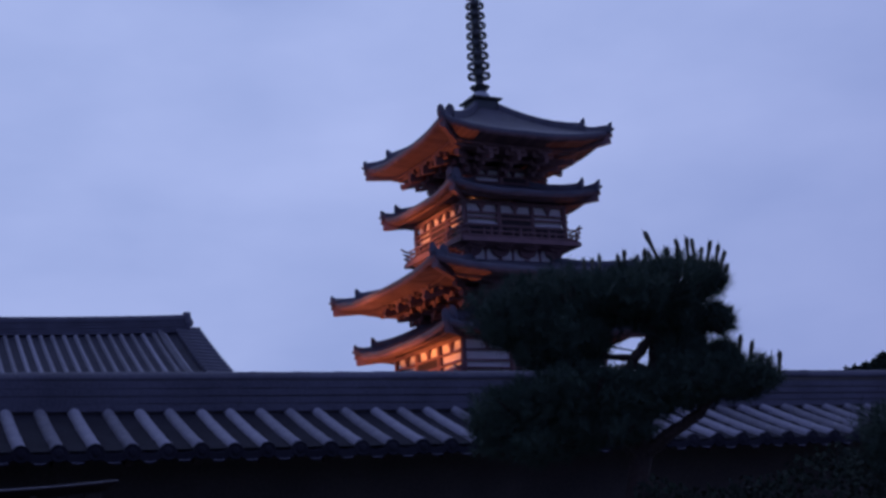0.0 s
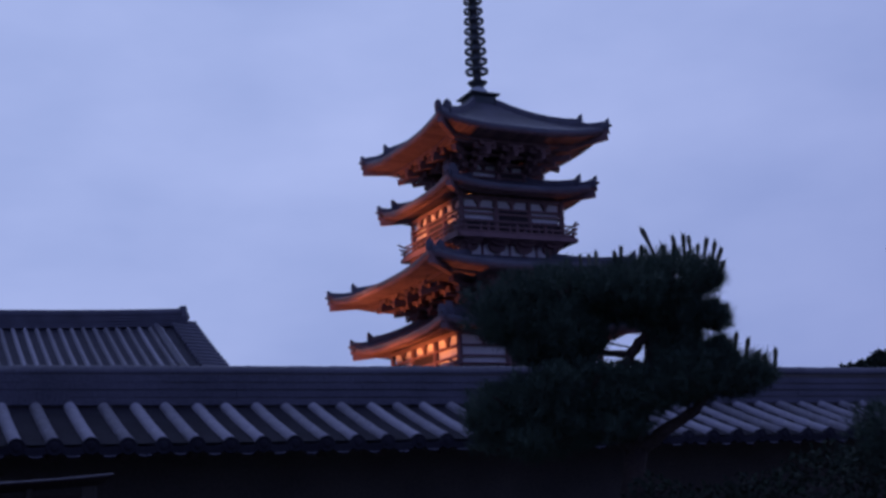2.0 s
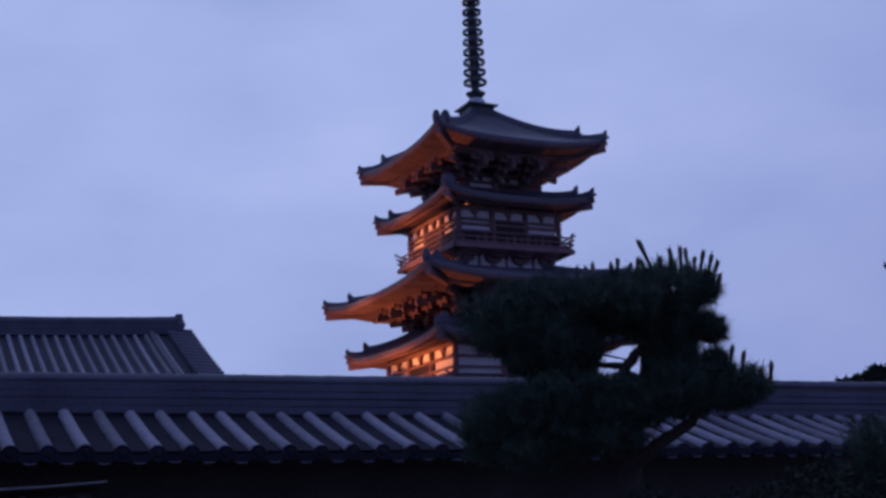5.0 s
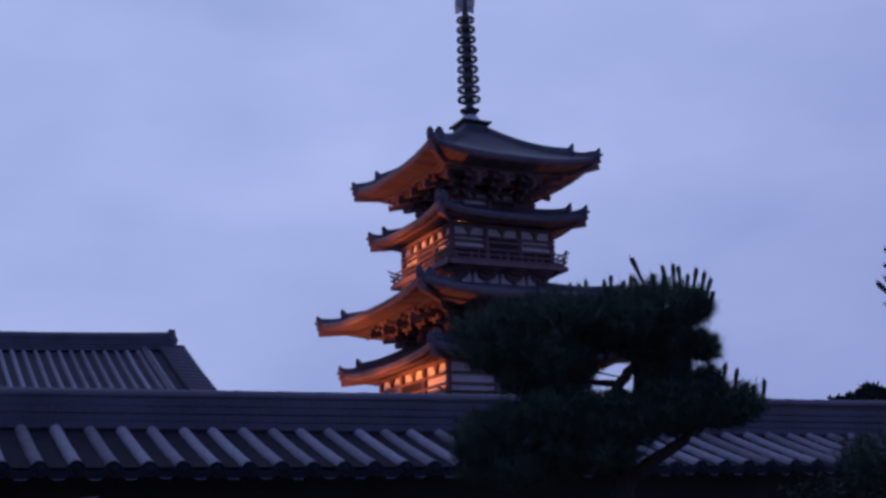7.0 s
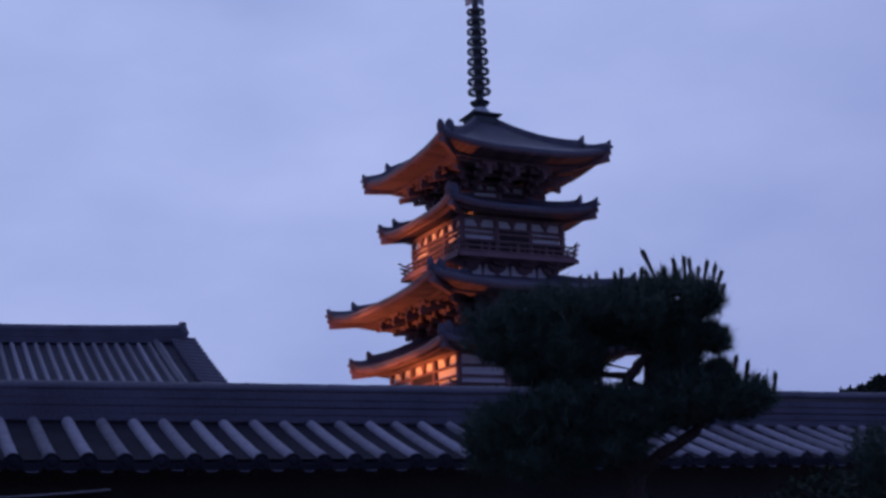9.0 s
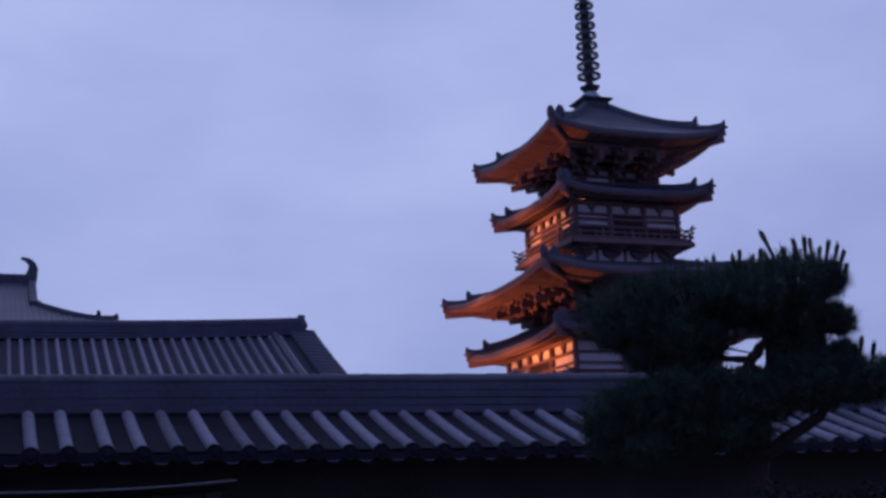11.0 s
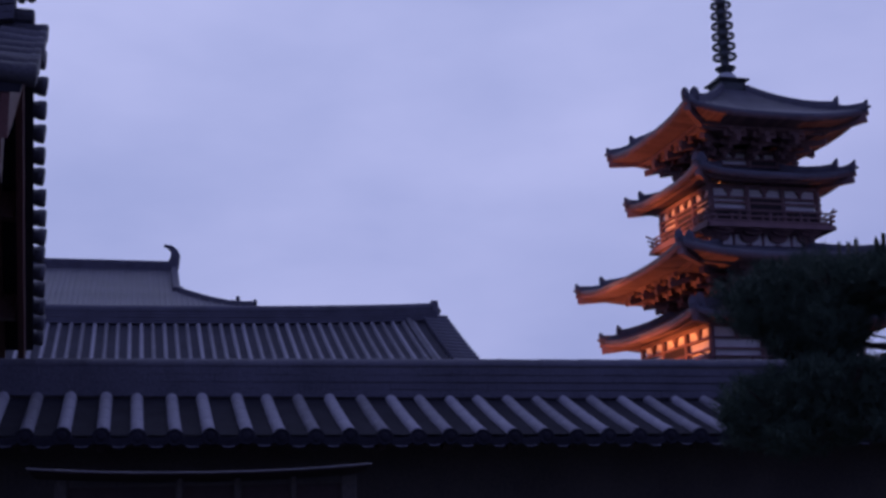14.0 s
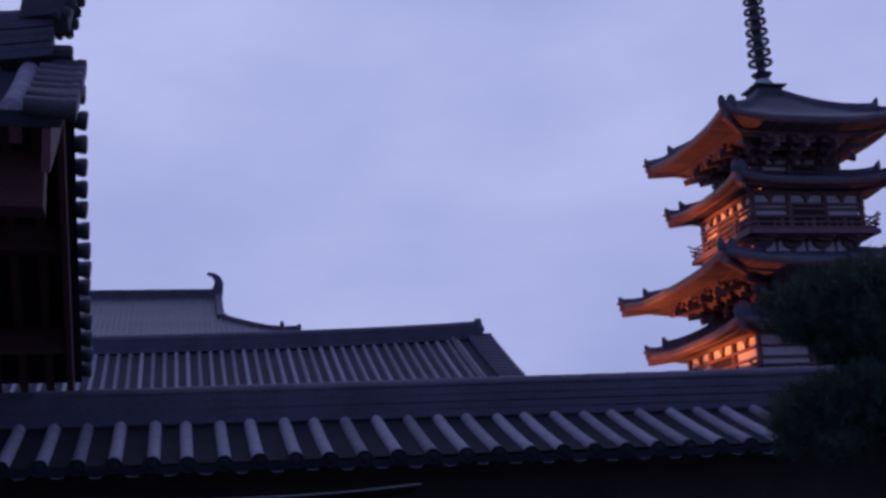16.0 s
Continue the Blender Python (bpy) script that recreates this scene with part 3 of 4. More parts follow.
g.loft([[(x, 11.86, 2.70 + wz(x)), (x, 12.14, 2.70 + wz(x)), (x, 12.12, 3.12 + 0.005 * x), (x, 11.88, 3.12 + 0.005 * x)] for x in (WX0, WX1)])
part("ridge_core", g, MUD, wall)
# stacked ridge: courses of flat tiles under a round cap
for c, (zc, wid, hgt) in enumerate(((2.84, 0.165, 0.075), (2.912, 0.15, 0.07), (2.98, 0.155, 0.07), (3.048, 0.14, 0.075))):
    g = Geo()
    x = WX0
    while x < WX1:
        e = min(x + random.uniform(0.30, 0.36), WX1)
        dz, dw = random.uniform(-0.0015, 0.0015), random.uniform(-0.002, 0.002)
        zz = zc + wz(x) * (1 - (c + 1) * 0.35)
        g.box(x, 12.0 - wid + dw, zz + dz, e - 0.001, 12.0 + wid, zz + hgt - 0.003 + dz)
        x = e
    part("ridge_course", g, RIDGE, wall, kind="stuff")
g = Geo()
g.smooth = True
x = WX0
while x < WX1:
    e = min(x + 0.45, WX1)
    zz = 3.115 + 0.006 * x + random.uniform(-0.003, 0.003)
    g.loft([[(xx, 12.0 + c * r, zz + s * r * 0.95) for c, s in arc] for xx, r in ((x, 0.108), (e - 0.05, 0.106), (e - 0.045, 0.111), (e, 0.111))])
    x = e
part("ridge_cap", g, RIDGE, wall, kind="stuff")


# ---- roofs behind the wall ----
def ridge_stack(name, parent, xs, zf, y, width, courses, h, mat):
    """A ridge of stacked tile courses along x with a round cap; zf gives its foot."""
    for c in range(courses):
        w = width * (1.0 - 0.06 * (c % 2) - 0.03 * c)
        g = Geo()
        g.loft([[(x, y - w, zf(x) + c * h), (x, y + w, zf(x) + c * h), (x, y + w, zf(x) + c * h + h * 0.85), (x, y - w, zf(x) + c * h + h * 0.85)] for x in xs])
        part(name + "_course", g, mat, parent)
    g = Geo()
    g.loft([[(x, y + c * width * 0.62, zf(x) + courses * h - 0.02 + s * width * 0.6) for c, s in arc] for x in xs])
    return part(name + "_cap", g, mat, parent)


hall = thing("cloister_hall", "long low hall with grey tiled gable roof", "hall", pose(0, 0, 0, 0, 0, 25.5))
HX0, HX1, HY, HZ = -16.0, 8.7, 34.4, 7.19
HEAVE_Y, HEAVE_Z = 29.4, 4.75


def hall_lift(x):
    return 0.012 * max(0.0, x + 1.0) + 0.0026 * max(0.0, x - 2.0) ** 2 + 0.003 * max(0.0, x - 6.6) ** 2


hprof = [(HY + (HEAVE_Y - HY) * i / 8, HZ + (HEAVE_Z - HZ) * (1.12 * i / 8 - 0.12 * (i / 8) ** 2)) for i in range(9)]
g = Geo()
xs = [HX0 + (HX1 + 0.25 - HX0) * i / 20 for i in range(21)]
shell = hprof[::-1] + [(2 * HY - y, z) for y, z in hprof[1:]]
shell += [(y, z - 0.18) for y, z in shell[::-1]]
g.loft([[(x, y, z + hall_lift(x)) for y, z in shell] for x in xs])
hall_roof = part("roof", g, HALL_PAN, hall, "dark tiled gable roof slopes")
g = Geo()
g.box(HX0 + 1, 31.2, 0, HX1 - 1.0, 37.6, 4.9)
g.face([(HX1 - 1.0, 31.2, 4.9), (HX1 - 1.0, 37.6, 4.9), (HX1 - 1.0, HY, 6.95)])
part("wall", g, PLASTER, hall, "white plaster hall wall")
post_me = Geo().lathe([(0.17, 0), (0.175, 2.4), (0.16, 4.8)], 12).mesh("post", WOOD)
for i in range(9):
    part("post", post_me, None, hall, "", pose(HX0 + 1 + (HX1 - HX0 - 2) * i / 8, 31.15, 0))
hroll = Geo()
hroll.smooth = True
for (y0, z0), (y1, z1) in zip(hprof, hprof[1:]):
    hroll.grid([[(c * 0.056, y0, z0 + s * 0.085) for c, s in arc], [(c * 0.060, y1, z1 + s * 0.088) for c, s in arc]])
hroll_me = hroll.mesh("cover_tile", TILE)
x = HX0 + 0.2
while x < HX1 - 0.5:
    part("cover_tile", hroll_me, None, hall_roof, "", pose(x, 0, hall_lift(x) + random.uniform(-0.008, 0.008)))
    x += 0.305
# descending ridge beside the gable, and the verge tiles that point outwards
g = Geo()
for (y0, z0), (y1, z1) in zip(hprof, hprof[1:]):
    zl = hall_lift(HX1)
    g.loft([[(HX1 - 0.85 - w, y, z + zl), (HX1 - 0.85 + w, y, z + zl), (HX1 - 0.85 + w * 0.8, y, z + zl + 0.10), (HX1 - 0.85, y, z + zl + 0.15), (HX1 - 0.85 - w * 0.8, y, z + zl + 0.10)] for y, z, w in ((y0, z0, 0.10), (y1, z1, 0.10))])
part("descending_ridge", g, RIDGE, hall_roof)
verge = Geo()
verge.smooth = True
verge.loft([[(xx, c * r, 0.02 + s * r) for c, s in full] for xx, r in ((-0.42, 0.085), (0.22, 0.095), (0.34, 0.10))])
verge_me = verge.mesh("verge_tile", RIDGE)
for i in range(20):
    f = i / 19
    y = HY + (HEAVE_Y - HY) * f
    z = HZ + (HEAVE_Z - HZ) * (1.12 * f - 0.12 * f * f)
    part("verge_tile", verge_me, None, hall_roof, "", pose(HX1, y, z + 0.03 + hall_lift(HX1), 0, 4))
board = Geo()
for sgn in (1, -1):
    pr = [(HY + sgn * (y - HY), z) for y, z in hprof]
    board.loft([[(HX1 + 0.06 + dx, y, z + hall_lift(HX1) - 0.16 - dz) for y, z in pr for dz in (0,)] + [(HX1 + 0.06 + dx, y, z + hall_lift(HX1) - 0.5) for y, z in pr[::-1]] for dx in (0, 0.07) for dz in (0,)])
part("bargeboard", board, DARKWOOD, hall_roof)
ridge_stack("ridge", hall_roof, [x for x in xs if x < HX1] + [HX1 + 0.05], lambda x: HZ - 0.04 + hall_lift(x), HY, 0.22, 5, 0.085, RIDGE)


def demon_tile(parent, m, size, mat=RIDGE):
    """An arched end tile with two horns and a round tile on top."""
    g = Geo()
    prof = [(-0.5, 0), (-0.54, 0.4), (-0.40, 0.75), (-0.30, 1.0), (-0.17, 0.9), (0, 1.05), (0.17, 0.9), (0.30, 1.0), (0.40, 0.75), (0.54, 0.4), (0.5, 0)]
    g.loft([[(t * size, a * w * size, b * size) for a, b in prof] for t, w in ((-0.2, 0.8), (0.0, 1.0), (0.12, 0.85))])
    g.lathe([(0.16 * size, 0.25 * size), (0.24 * size, 0.45 * size), (0.14 * size, 0.66 * size)], 10, (0.12 * size, 0))
    return part("ridge_end_tile", g, mat, parent, "", m)


demon_tile(hall_roof, pose(HX1 - 0.02, HY, HZ + 0.02 + hall_lift(HX1)), 0.52)

# main hall far off, its upper roof hipped and gabled
kondo = thing("main_hall", "large far hall with hip-and-gable roof and owl-tail ridge ends", "hall", pose(0, 0, 0, 0, 0, 25.5))
KC, KR = -8.4, 11.4   # middle and half length of the ridge
KY, KZ = 85.0, 19.2
kslope = lambda y: 16.7 + (KZ - 16.7) * ((y - 80.0) / 5.0) ** 1.15 if y > 80 else 14.9 + 1.8 * ((y - 75.6) / 4.4) ** 1.4
ys = [75.6 + 9.4 * i / 12 for i in range(13)]


def kx(y):
    """Half length of the roof at depth y."""
    return KR + 0.25 if y > 80 else KR + 0.3 + (80.0 - y) * 0.98


g = Geo()
us = [-1 + i / 10 for i in range(21)]
for sgn in (1, -1):
    g.grid([[(KC + u * kx(y), KY + sgn * (y - KY), kslope(y) + 0.2 * abs(u) ** 6 * max(0.0, (80 - y) / 4.4)) for u in us] for y in ys])
for sgn in (1, -1):
    vs = [75.6 + 4.4 * i / 5 for i in range(6)]
    g.grid([[(KC + sgn * kx(v), KY + w * (KY - v), kslope(v) + 0.2 * abs(w) ** 6 * max(0.0, (80 - v) / 4.4)) for w in us] for v in vs])
    g.face([(KC + sgn * (KR - 0.4), 80, 16.7), (KC + sgn * (KR - 0.4), 90, 16.7), (KC + sgn * (KR - 0.4), KY, KZ - 0.2)])
g.grid([[(KC + u * (KR + 4.0), 76.0 + 18 * w, 14.75) for u in (-1, 1)] for w in (0, 1)])
kondo_roof = part("upper_roof", g, FAR_TILE, kondo, "grey tiled hip-and-gable upper roof")
g = Geo()
n = int(2 * (KR + 4.5) / 0.34)
for i in range(n):
    x = -(KR + 4.4) + i * 0.34
    pts = [y for y in ys if kx(y) > abs(x) + 0.1]
    if len(pts) < 2:
        continue
    rows = []
    for y in pts:
        z = kslope(y) + 0.2 * abs(x / kx(y)) ** 6 * max(0.0, (80 - y) / 4.4)
        rows.append([(KC + x + a, y, z + b) for a, b in ((-0.085, -0.02), (-0.06, 0.07), (0, 0.10), (0.06, 0.07), (0.085, -0.02))])
    g.grid(rows)
part("roof_tiling", g, FAR_TILE, kondo_roof, kind="stuff")
g = Geo()
g.box(KC - KR - 1, 78, 0, KC + KR + 1, 92, 14.8)
part("wall", g, PLASTER, kondo, "white plaster walls of the main hall")
ridge_stack("ridge", kondo_roof, [KC - KR, KC - KR / 2, KC, KC + KR / 2, KC + KR], lambda x: KZ - 0.1, KY, 0.28, 5, 0.11, RIDGE)
HIPY = [80.6, 80.05] + [y for y in ys if y <= 79.9][::-1]
for sgn in (-1, 1):
    # owl tail: a fin that rises and curls inwards
    g = Geo()
    prof = [(0.35, 0.0), (0.42, 0.9), (0.22, 1.35), (-0.15, 1.62), (-0.62, 1.70), (-0.70, 1.58), (-0.35, 1.42), (-0.18, 1.15), (-0.25, 0.75), (-0.45, 0.35), (-0.5, 0.0)]
    g.loft([[(sgn * a, t * (1 - 0.3 * b / 1.7), b) for a, b in prof] for t in (-0.25, 0.25)])
    part("owl_tail", g, RIDGE, kondo_roof, "bronze owl-tail ridge end", pose(KC + sgn * (KR - 0.05), KY, KZ + 0.05))
    g = Geo()
    for s2 in (-1, 1):
        p = [(KY + s2 * (y - KY), kslope(y)) for y in ys if y >= 79.9]
        for (y0, z0), (y1, z1) in zip(p, p[1:]):
            g.beam((KC + sgn * KR, y0, z0 + 0.12), (KC + sgn * KR, y1, z1 + 0.12), 0.46, 0.36)
    part("descending_ridge", g, RIDGE, kondo_roof)
    for s2 in (-1, 1):
        g = Geo()
        p = [Vector((KC + sgn * kx(y), KY + s2 * (KY - y) * -1 if s2 < 0 else y, kslope(y) + 0.2 * max(0.0, (80 - y) / 4.4) + 0.1)) for y in HIPY]
        if s2 < 0:
            p = [Vector((q.x, 2 * KY - y, q.z)) for q, y in zip(p, HIPY)]
        for a, b in zip(p, p[1:]):
            g.beam(a, b, 0.30, 0.36)
        part("hip_ridge", g, RIDGE, kondo_roof)
        for q in (p[-1], p[-1].lerp(p[0], 0.22)):
            o = demon_tile(kondo_roof, pose(q.x, q.y, q.z - 0.05, 0, 0, -45 * sgn * (1 if s2 > 0 else -1) if sgn > 0 else 180 + 45), 0.34)

# ---- the gate beside the wall ----
gate = thing("temple_gate", "roofed timber gate with tiled gable roof, dark red timbers", "gate", pose(0, 0, 0, 0, 0, 27.5))
GX1, GX0, GY, GZ = -0.47, -6.5, 10.3, 5.72
GF, GB = (8.72, 4.77), (13.45, 3.60)


def gate_slope(end, n):
    (ye, ze) = end
    return [(GY + (ye - GY) * i / n, GZ + (ze - GZ) * (1.1 * i / n - 0.1 * (i / n) ** 2)) for i in range(n + 1)]


gxs = [GX0, -4.5, -2.5, -1.2, GX1 - 0.01]
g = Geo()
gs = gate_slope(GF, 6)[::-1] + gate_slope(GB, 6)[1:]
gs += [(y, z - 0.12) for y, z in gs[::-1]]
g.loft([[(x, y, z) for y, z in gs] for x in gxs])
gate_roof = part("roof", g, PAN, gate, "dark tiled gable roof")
for end, n, name in ((GF, 4, "front"), (GB, 8, "rear")):
    pr = gate_slope(end, n)
    rg = Geo()
    rg.smooth = True
    for (y0, z0), (y1, z1) in zip(pr, pr[1:]):
        rg.grid([[(c * 0.075, y0, z0 + s * 0.085), ] + [(c2 * 0.075, y0, z0 + s2 * 0.085) for c2, s2 in arc[1:]] for c, s in arc[:1]] + [[(c * 0.083, y1, z1 + s * 0.093) for c, s in arc], [(c * 0.07, y1, z1 + s * 0.08) for c, s in arc]])
    rg.face([(c * 0.083, pr[-1][0] - 0.001, pr[-1][1] + s * 0.093) for c, s in arc])
    rme = rg.mesh("cover_tile", TILE)
    for i in range(19):
        part("cover_tile", rme, None, gate_roof, "", pose(GX1 - 0.36 - 0.3 * i, 0, random.uniform(-0.006, 0.006)))
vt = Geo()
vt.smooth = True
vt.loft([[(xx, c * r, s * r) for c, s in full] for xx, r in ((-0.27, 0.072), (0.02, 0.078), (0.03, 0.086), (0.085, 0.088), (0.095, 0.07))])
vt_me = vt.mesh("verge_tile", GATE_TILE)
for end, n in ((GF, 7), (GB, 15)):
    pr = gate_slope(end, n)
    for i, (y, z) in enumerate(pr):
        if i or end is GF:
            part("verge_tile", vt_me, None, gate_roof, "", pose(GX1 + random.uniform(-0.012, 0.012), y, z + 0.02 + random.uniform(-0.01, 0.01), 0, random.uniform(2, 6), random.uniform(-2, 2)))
ridge_stack("ridge", gate_roof, [GX0, -4, -2, -1.4, -1, -0.75, GX1 - 0.17], lambda x: GZ - 0.02 + 0.10 * max(0, x + 1.6) ** 2, GY, 0.17, 6, 0.07, RIDGE)
# ridge end: a lobed tile that leans out, curls along its edge, and a round tile under it
g = Geo()
prof = [(-0.24, 0.0), (-0.29, 0.16), (-0.25, 0.30), (-0.27, 0.40), (-0.15, 0.50), (-0.10, 0.60), (0, 0.56), (0.10, 0.60), (0.15, 0.50), (0.27, 0.40), (0.25, 0.30), (0.29, 0.16), (0.24, 0.0)]
g.loft([[(t + 0.14 * b, a * w, b * hh) for a, b in prof] for t, w, hh in ((-0.34, 0.6, 0.85), (-0.16, 0.85, 0.95), (-0.04, 1.0, 1.0), (0.03, 0.95, 0.97), (0.06, 0.7, 0.8))])
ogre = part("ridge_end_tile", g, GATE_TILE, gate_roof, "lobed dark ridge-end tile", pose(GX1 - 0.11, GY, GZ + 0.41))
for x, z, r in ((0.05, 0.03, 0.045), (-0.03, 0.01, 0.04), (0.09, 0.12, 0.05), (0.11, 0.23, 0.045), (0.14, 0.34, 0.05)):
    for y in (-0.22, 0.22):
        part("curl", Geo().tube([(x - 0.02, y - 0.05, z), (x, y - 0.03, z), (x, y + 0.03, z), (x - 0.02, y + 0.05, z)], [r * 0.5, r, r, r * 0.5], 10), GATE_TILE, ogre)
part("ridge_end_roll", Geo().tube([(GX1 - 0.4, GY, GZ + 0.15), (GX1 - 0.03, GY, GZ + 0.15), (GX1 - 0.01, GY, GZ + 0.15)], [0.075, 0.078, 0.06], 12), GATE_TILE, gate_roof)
# timbers: purlins with bare ends, rafters, bargeboards, posts, tie beams
part("purlin", Geo().beam((GX0 + 0.2, 9.32, 4.42), (GX1 - 0.15, 9.32, 4.40), 0.30, 0.42), GATEWOOD, gate)
for y, z in ((10.3, 5.42), (11.6, 4.55), (12.7, 3.80)):
    part("purlin", Geo().beam((GX0 + 0.2, y, z), (GX1 - 0.16, y, z), 0.20, 0.24), GATEWOOD, gate)
for end, n in ((GF, 5), (GB, 9)):
    pr = gate_slope(end, 4)
    rf = Geo()
    for (y0, z0), (y1, z1) in zip(pr, pr[1:]):
        rf.beam((0, y0, z0 - 0.19), (0, y1, z1 - 0.19), 0.08, 0.11)
    rme = rf.mesh("rafter", GATEWOOD)
    for i in range(22):
        part("rafter", rme, None, gate_roof, "", pose(GX1 - 0.32 - 0.26 * i, 0, 0))
    bb = Geo()
    bb.loft([[(GX1 - 0.14 + dx, y, z - 0.13) for y, z in pr] + [(GX1 - 0.14 + dx, y, z - 0.46) for y, z in pr[::-1]] for dx in (0, 0.06)])
    part("bargeboard", bb, GATEWOOD, gate_roof)
gp = Geo().lathe([(0.17, 0), (0.175, 2.0), (0.16, 4.5)], 14).mesh("post", GATEWOOD)
for x in (-1.45, -4.8):
    for y, s in ((9.35, 1.05), (11.6, 1.0), (12.7, 0.84)):
        part("post", gp, None, gate, "", pose(x, y, 0) @ Matrix.Diagonal((1, 1, s, 1)))
    part("tie_beam", Geo().beam((x, 9.0, 3.55), (x, 13.0, 3.55), 0.16, 0.26), GATEWOOD, gate)
    part("tie_beam", Geo().beam((x, 9.2, 4.2), (x, 11.9, 4.2), 0.16, 0.24), GATEWOOD, gate)
    part("king_post", Geo().box(x - 0.1, 10.2, 4.32, x + 0.1, 10.4, 5.3, None, 0.02), GATEWOOD, gate)
part("lintel", Geo().beam((-5.1, 9.35, 3.9), (-1.1, 9.35, 3.9), 0.2, 0.36), GATEWOOD, gate)
part("gable_board", Geo().loft([[(x, 9.4, 4.5), (x, 11.6, 4.35), (x, 10.3, 5.3)] for x in (-1.43, -1.39)]), PLASTER, gate, "aged white gable panel")

# ---- notice board under its little roof ----
nb = thing("notice_board", "timber notice board under a thin pale metal roof", "notice board", pose(0, 0, 0, 0, 0, 23) @ pose(0.165, 9.6, 0))
g = Geo()
rows = []
for i in range(15):
    u = -1 + i / 7
    x, z = 1.24 * u, 2.018 + 0.045 * abs(u) ** 2.2
    rows.append([(x, -0.30, z - 0.012), (x, -0.30, z + 0.004), (x, 0.30, z - 0.03), (x, 0.30, z - 0.05)])
g.loft(rows)
nb_roof = part("roof", g, DARKWOOD, nb, "thin curved board roof")
g = Geo()
g.loft([[(1.24 * u, -0.312 + a, 2.018 + 0.045 * abs(u) ** 2.2 + b) for a, b in ((0, -0.005), (0, 0.005), (0.011, 0.006), (0.011, -0.005))] for u in [-1 + i / 7 for i in range(15)]])
part("edge_strip", g, METAL, nb_roof, "pale metal drip edge")
for x, w in ((-1.02, 0.09), (-0.17, 0.05), (0.26, 0.05), (0.68, 0.05), (1.10, 0.12)):
    part("post", Geo().box(x - w / 2, -0.05, 0, x + w / 2, 0.05, 1.985, None, 0.012), MUD, nb, "weathered grey post")
for x0, x1 in ((-0.97, -0.2), (-0.14, 0.23), (0.29, 0.65), (0.71, 1.04)):
    part("panel", Geo().box(x0, -0.015, 0.7, x1, 0.015, 1.93), DARKWOOD, nb, "dark board")

# ---- trees ----
rng = np.random.default_rng(7)


def unit(a):
    return a / (np.linalg.norm(a, axis=-1, keepdims=True) + 1e-9)


def needle_cloud(pads, per, length, width, needles=20):
    """Pine foliage: tufts of needles strewn through flattened pads, thicker towards their skins."""
    v, f = [], []
    for (cx, cy, cz, rx, ry, rz) in pads:
        count = int(per * (rx * ry + rx * rz + ry * rz) ** 0.85)
        d = unit(rng.normal(size=(count, 3)))
        r = rng.uniform(0.25, 1.0, count) ** 0.45
        r *= 1.0 + 0.16 * np.sin(5.1 * d[:, 0] + 23 * cx) + 0.12 * np.sin(7.7 * d[:, 1] + cz * 5) + 0.10 * np.sin(11 * d[:, 2] + 9 * d[:, 0])
        c = np.array((cx, cy, cz)) + d * np.array((rx, ry, rz)) * r[:, None]
        axis = unit(d * 0.55 + np.array((0, 0, 0.75)) + rng.normal(size=(count, 3)) * 0.35)
        c, axis = np.repeat(c, needles, 0), np.repeat(axis, needles, 0)
        m = len(c)
        n = unit(axis * rng.uniform(0.2, 1.0, (m, 1)) + rng.normal(size=(m, 3)) * 0.52)
        s = unit(np.cross(n, rng.normal(size=(m, 3)))) * width
        b = c + axis * rng.uniform(-0.03, 0.03, (m, 1))
        e = b + n * length * rng.uniform(0.7, 1.15, (m, 1))
        k = len(v)
        v += np.stack((b - s, b + s, e), 1).reshape(-1, 3).tolist()
        f += [(k + 3 * i, k + 3 * i + 1, k + 3 * i + 2) for i in range(m)]
    g = Geo()
    g.v, g.f = [tuple(p) for p in v], f
    return g


def shoot(base, tip, thick):
    """A spring shoot: a stem with a ring of short needles that flares at its tip."""
    g = Geo()
    b, t = Vector(base), Vector(tip)
    g.tube([b, b.lerp(t, 0.5), b.lerp(t, 0.85), t], [thick * 0.7, thick * 0.8, thick * 1.15, thick * 0.9], 6)
    d = (t - b).normalized()
    for k in range(26):
        f0 = 0.15 + 0.85 * (k / 26) ** 0.6
        p = b.lerp(t, f0)
        q = Vector(rng.normal(size=3)).cross(d).normalized()
        e = p + d * 0.035 + q * (0.012 + 0.012 * f0)
        w = d.cross(q) * 0.004
        g.face([p - w, p + w, e])
    return g


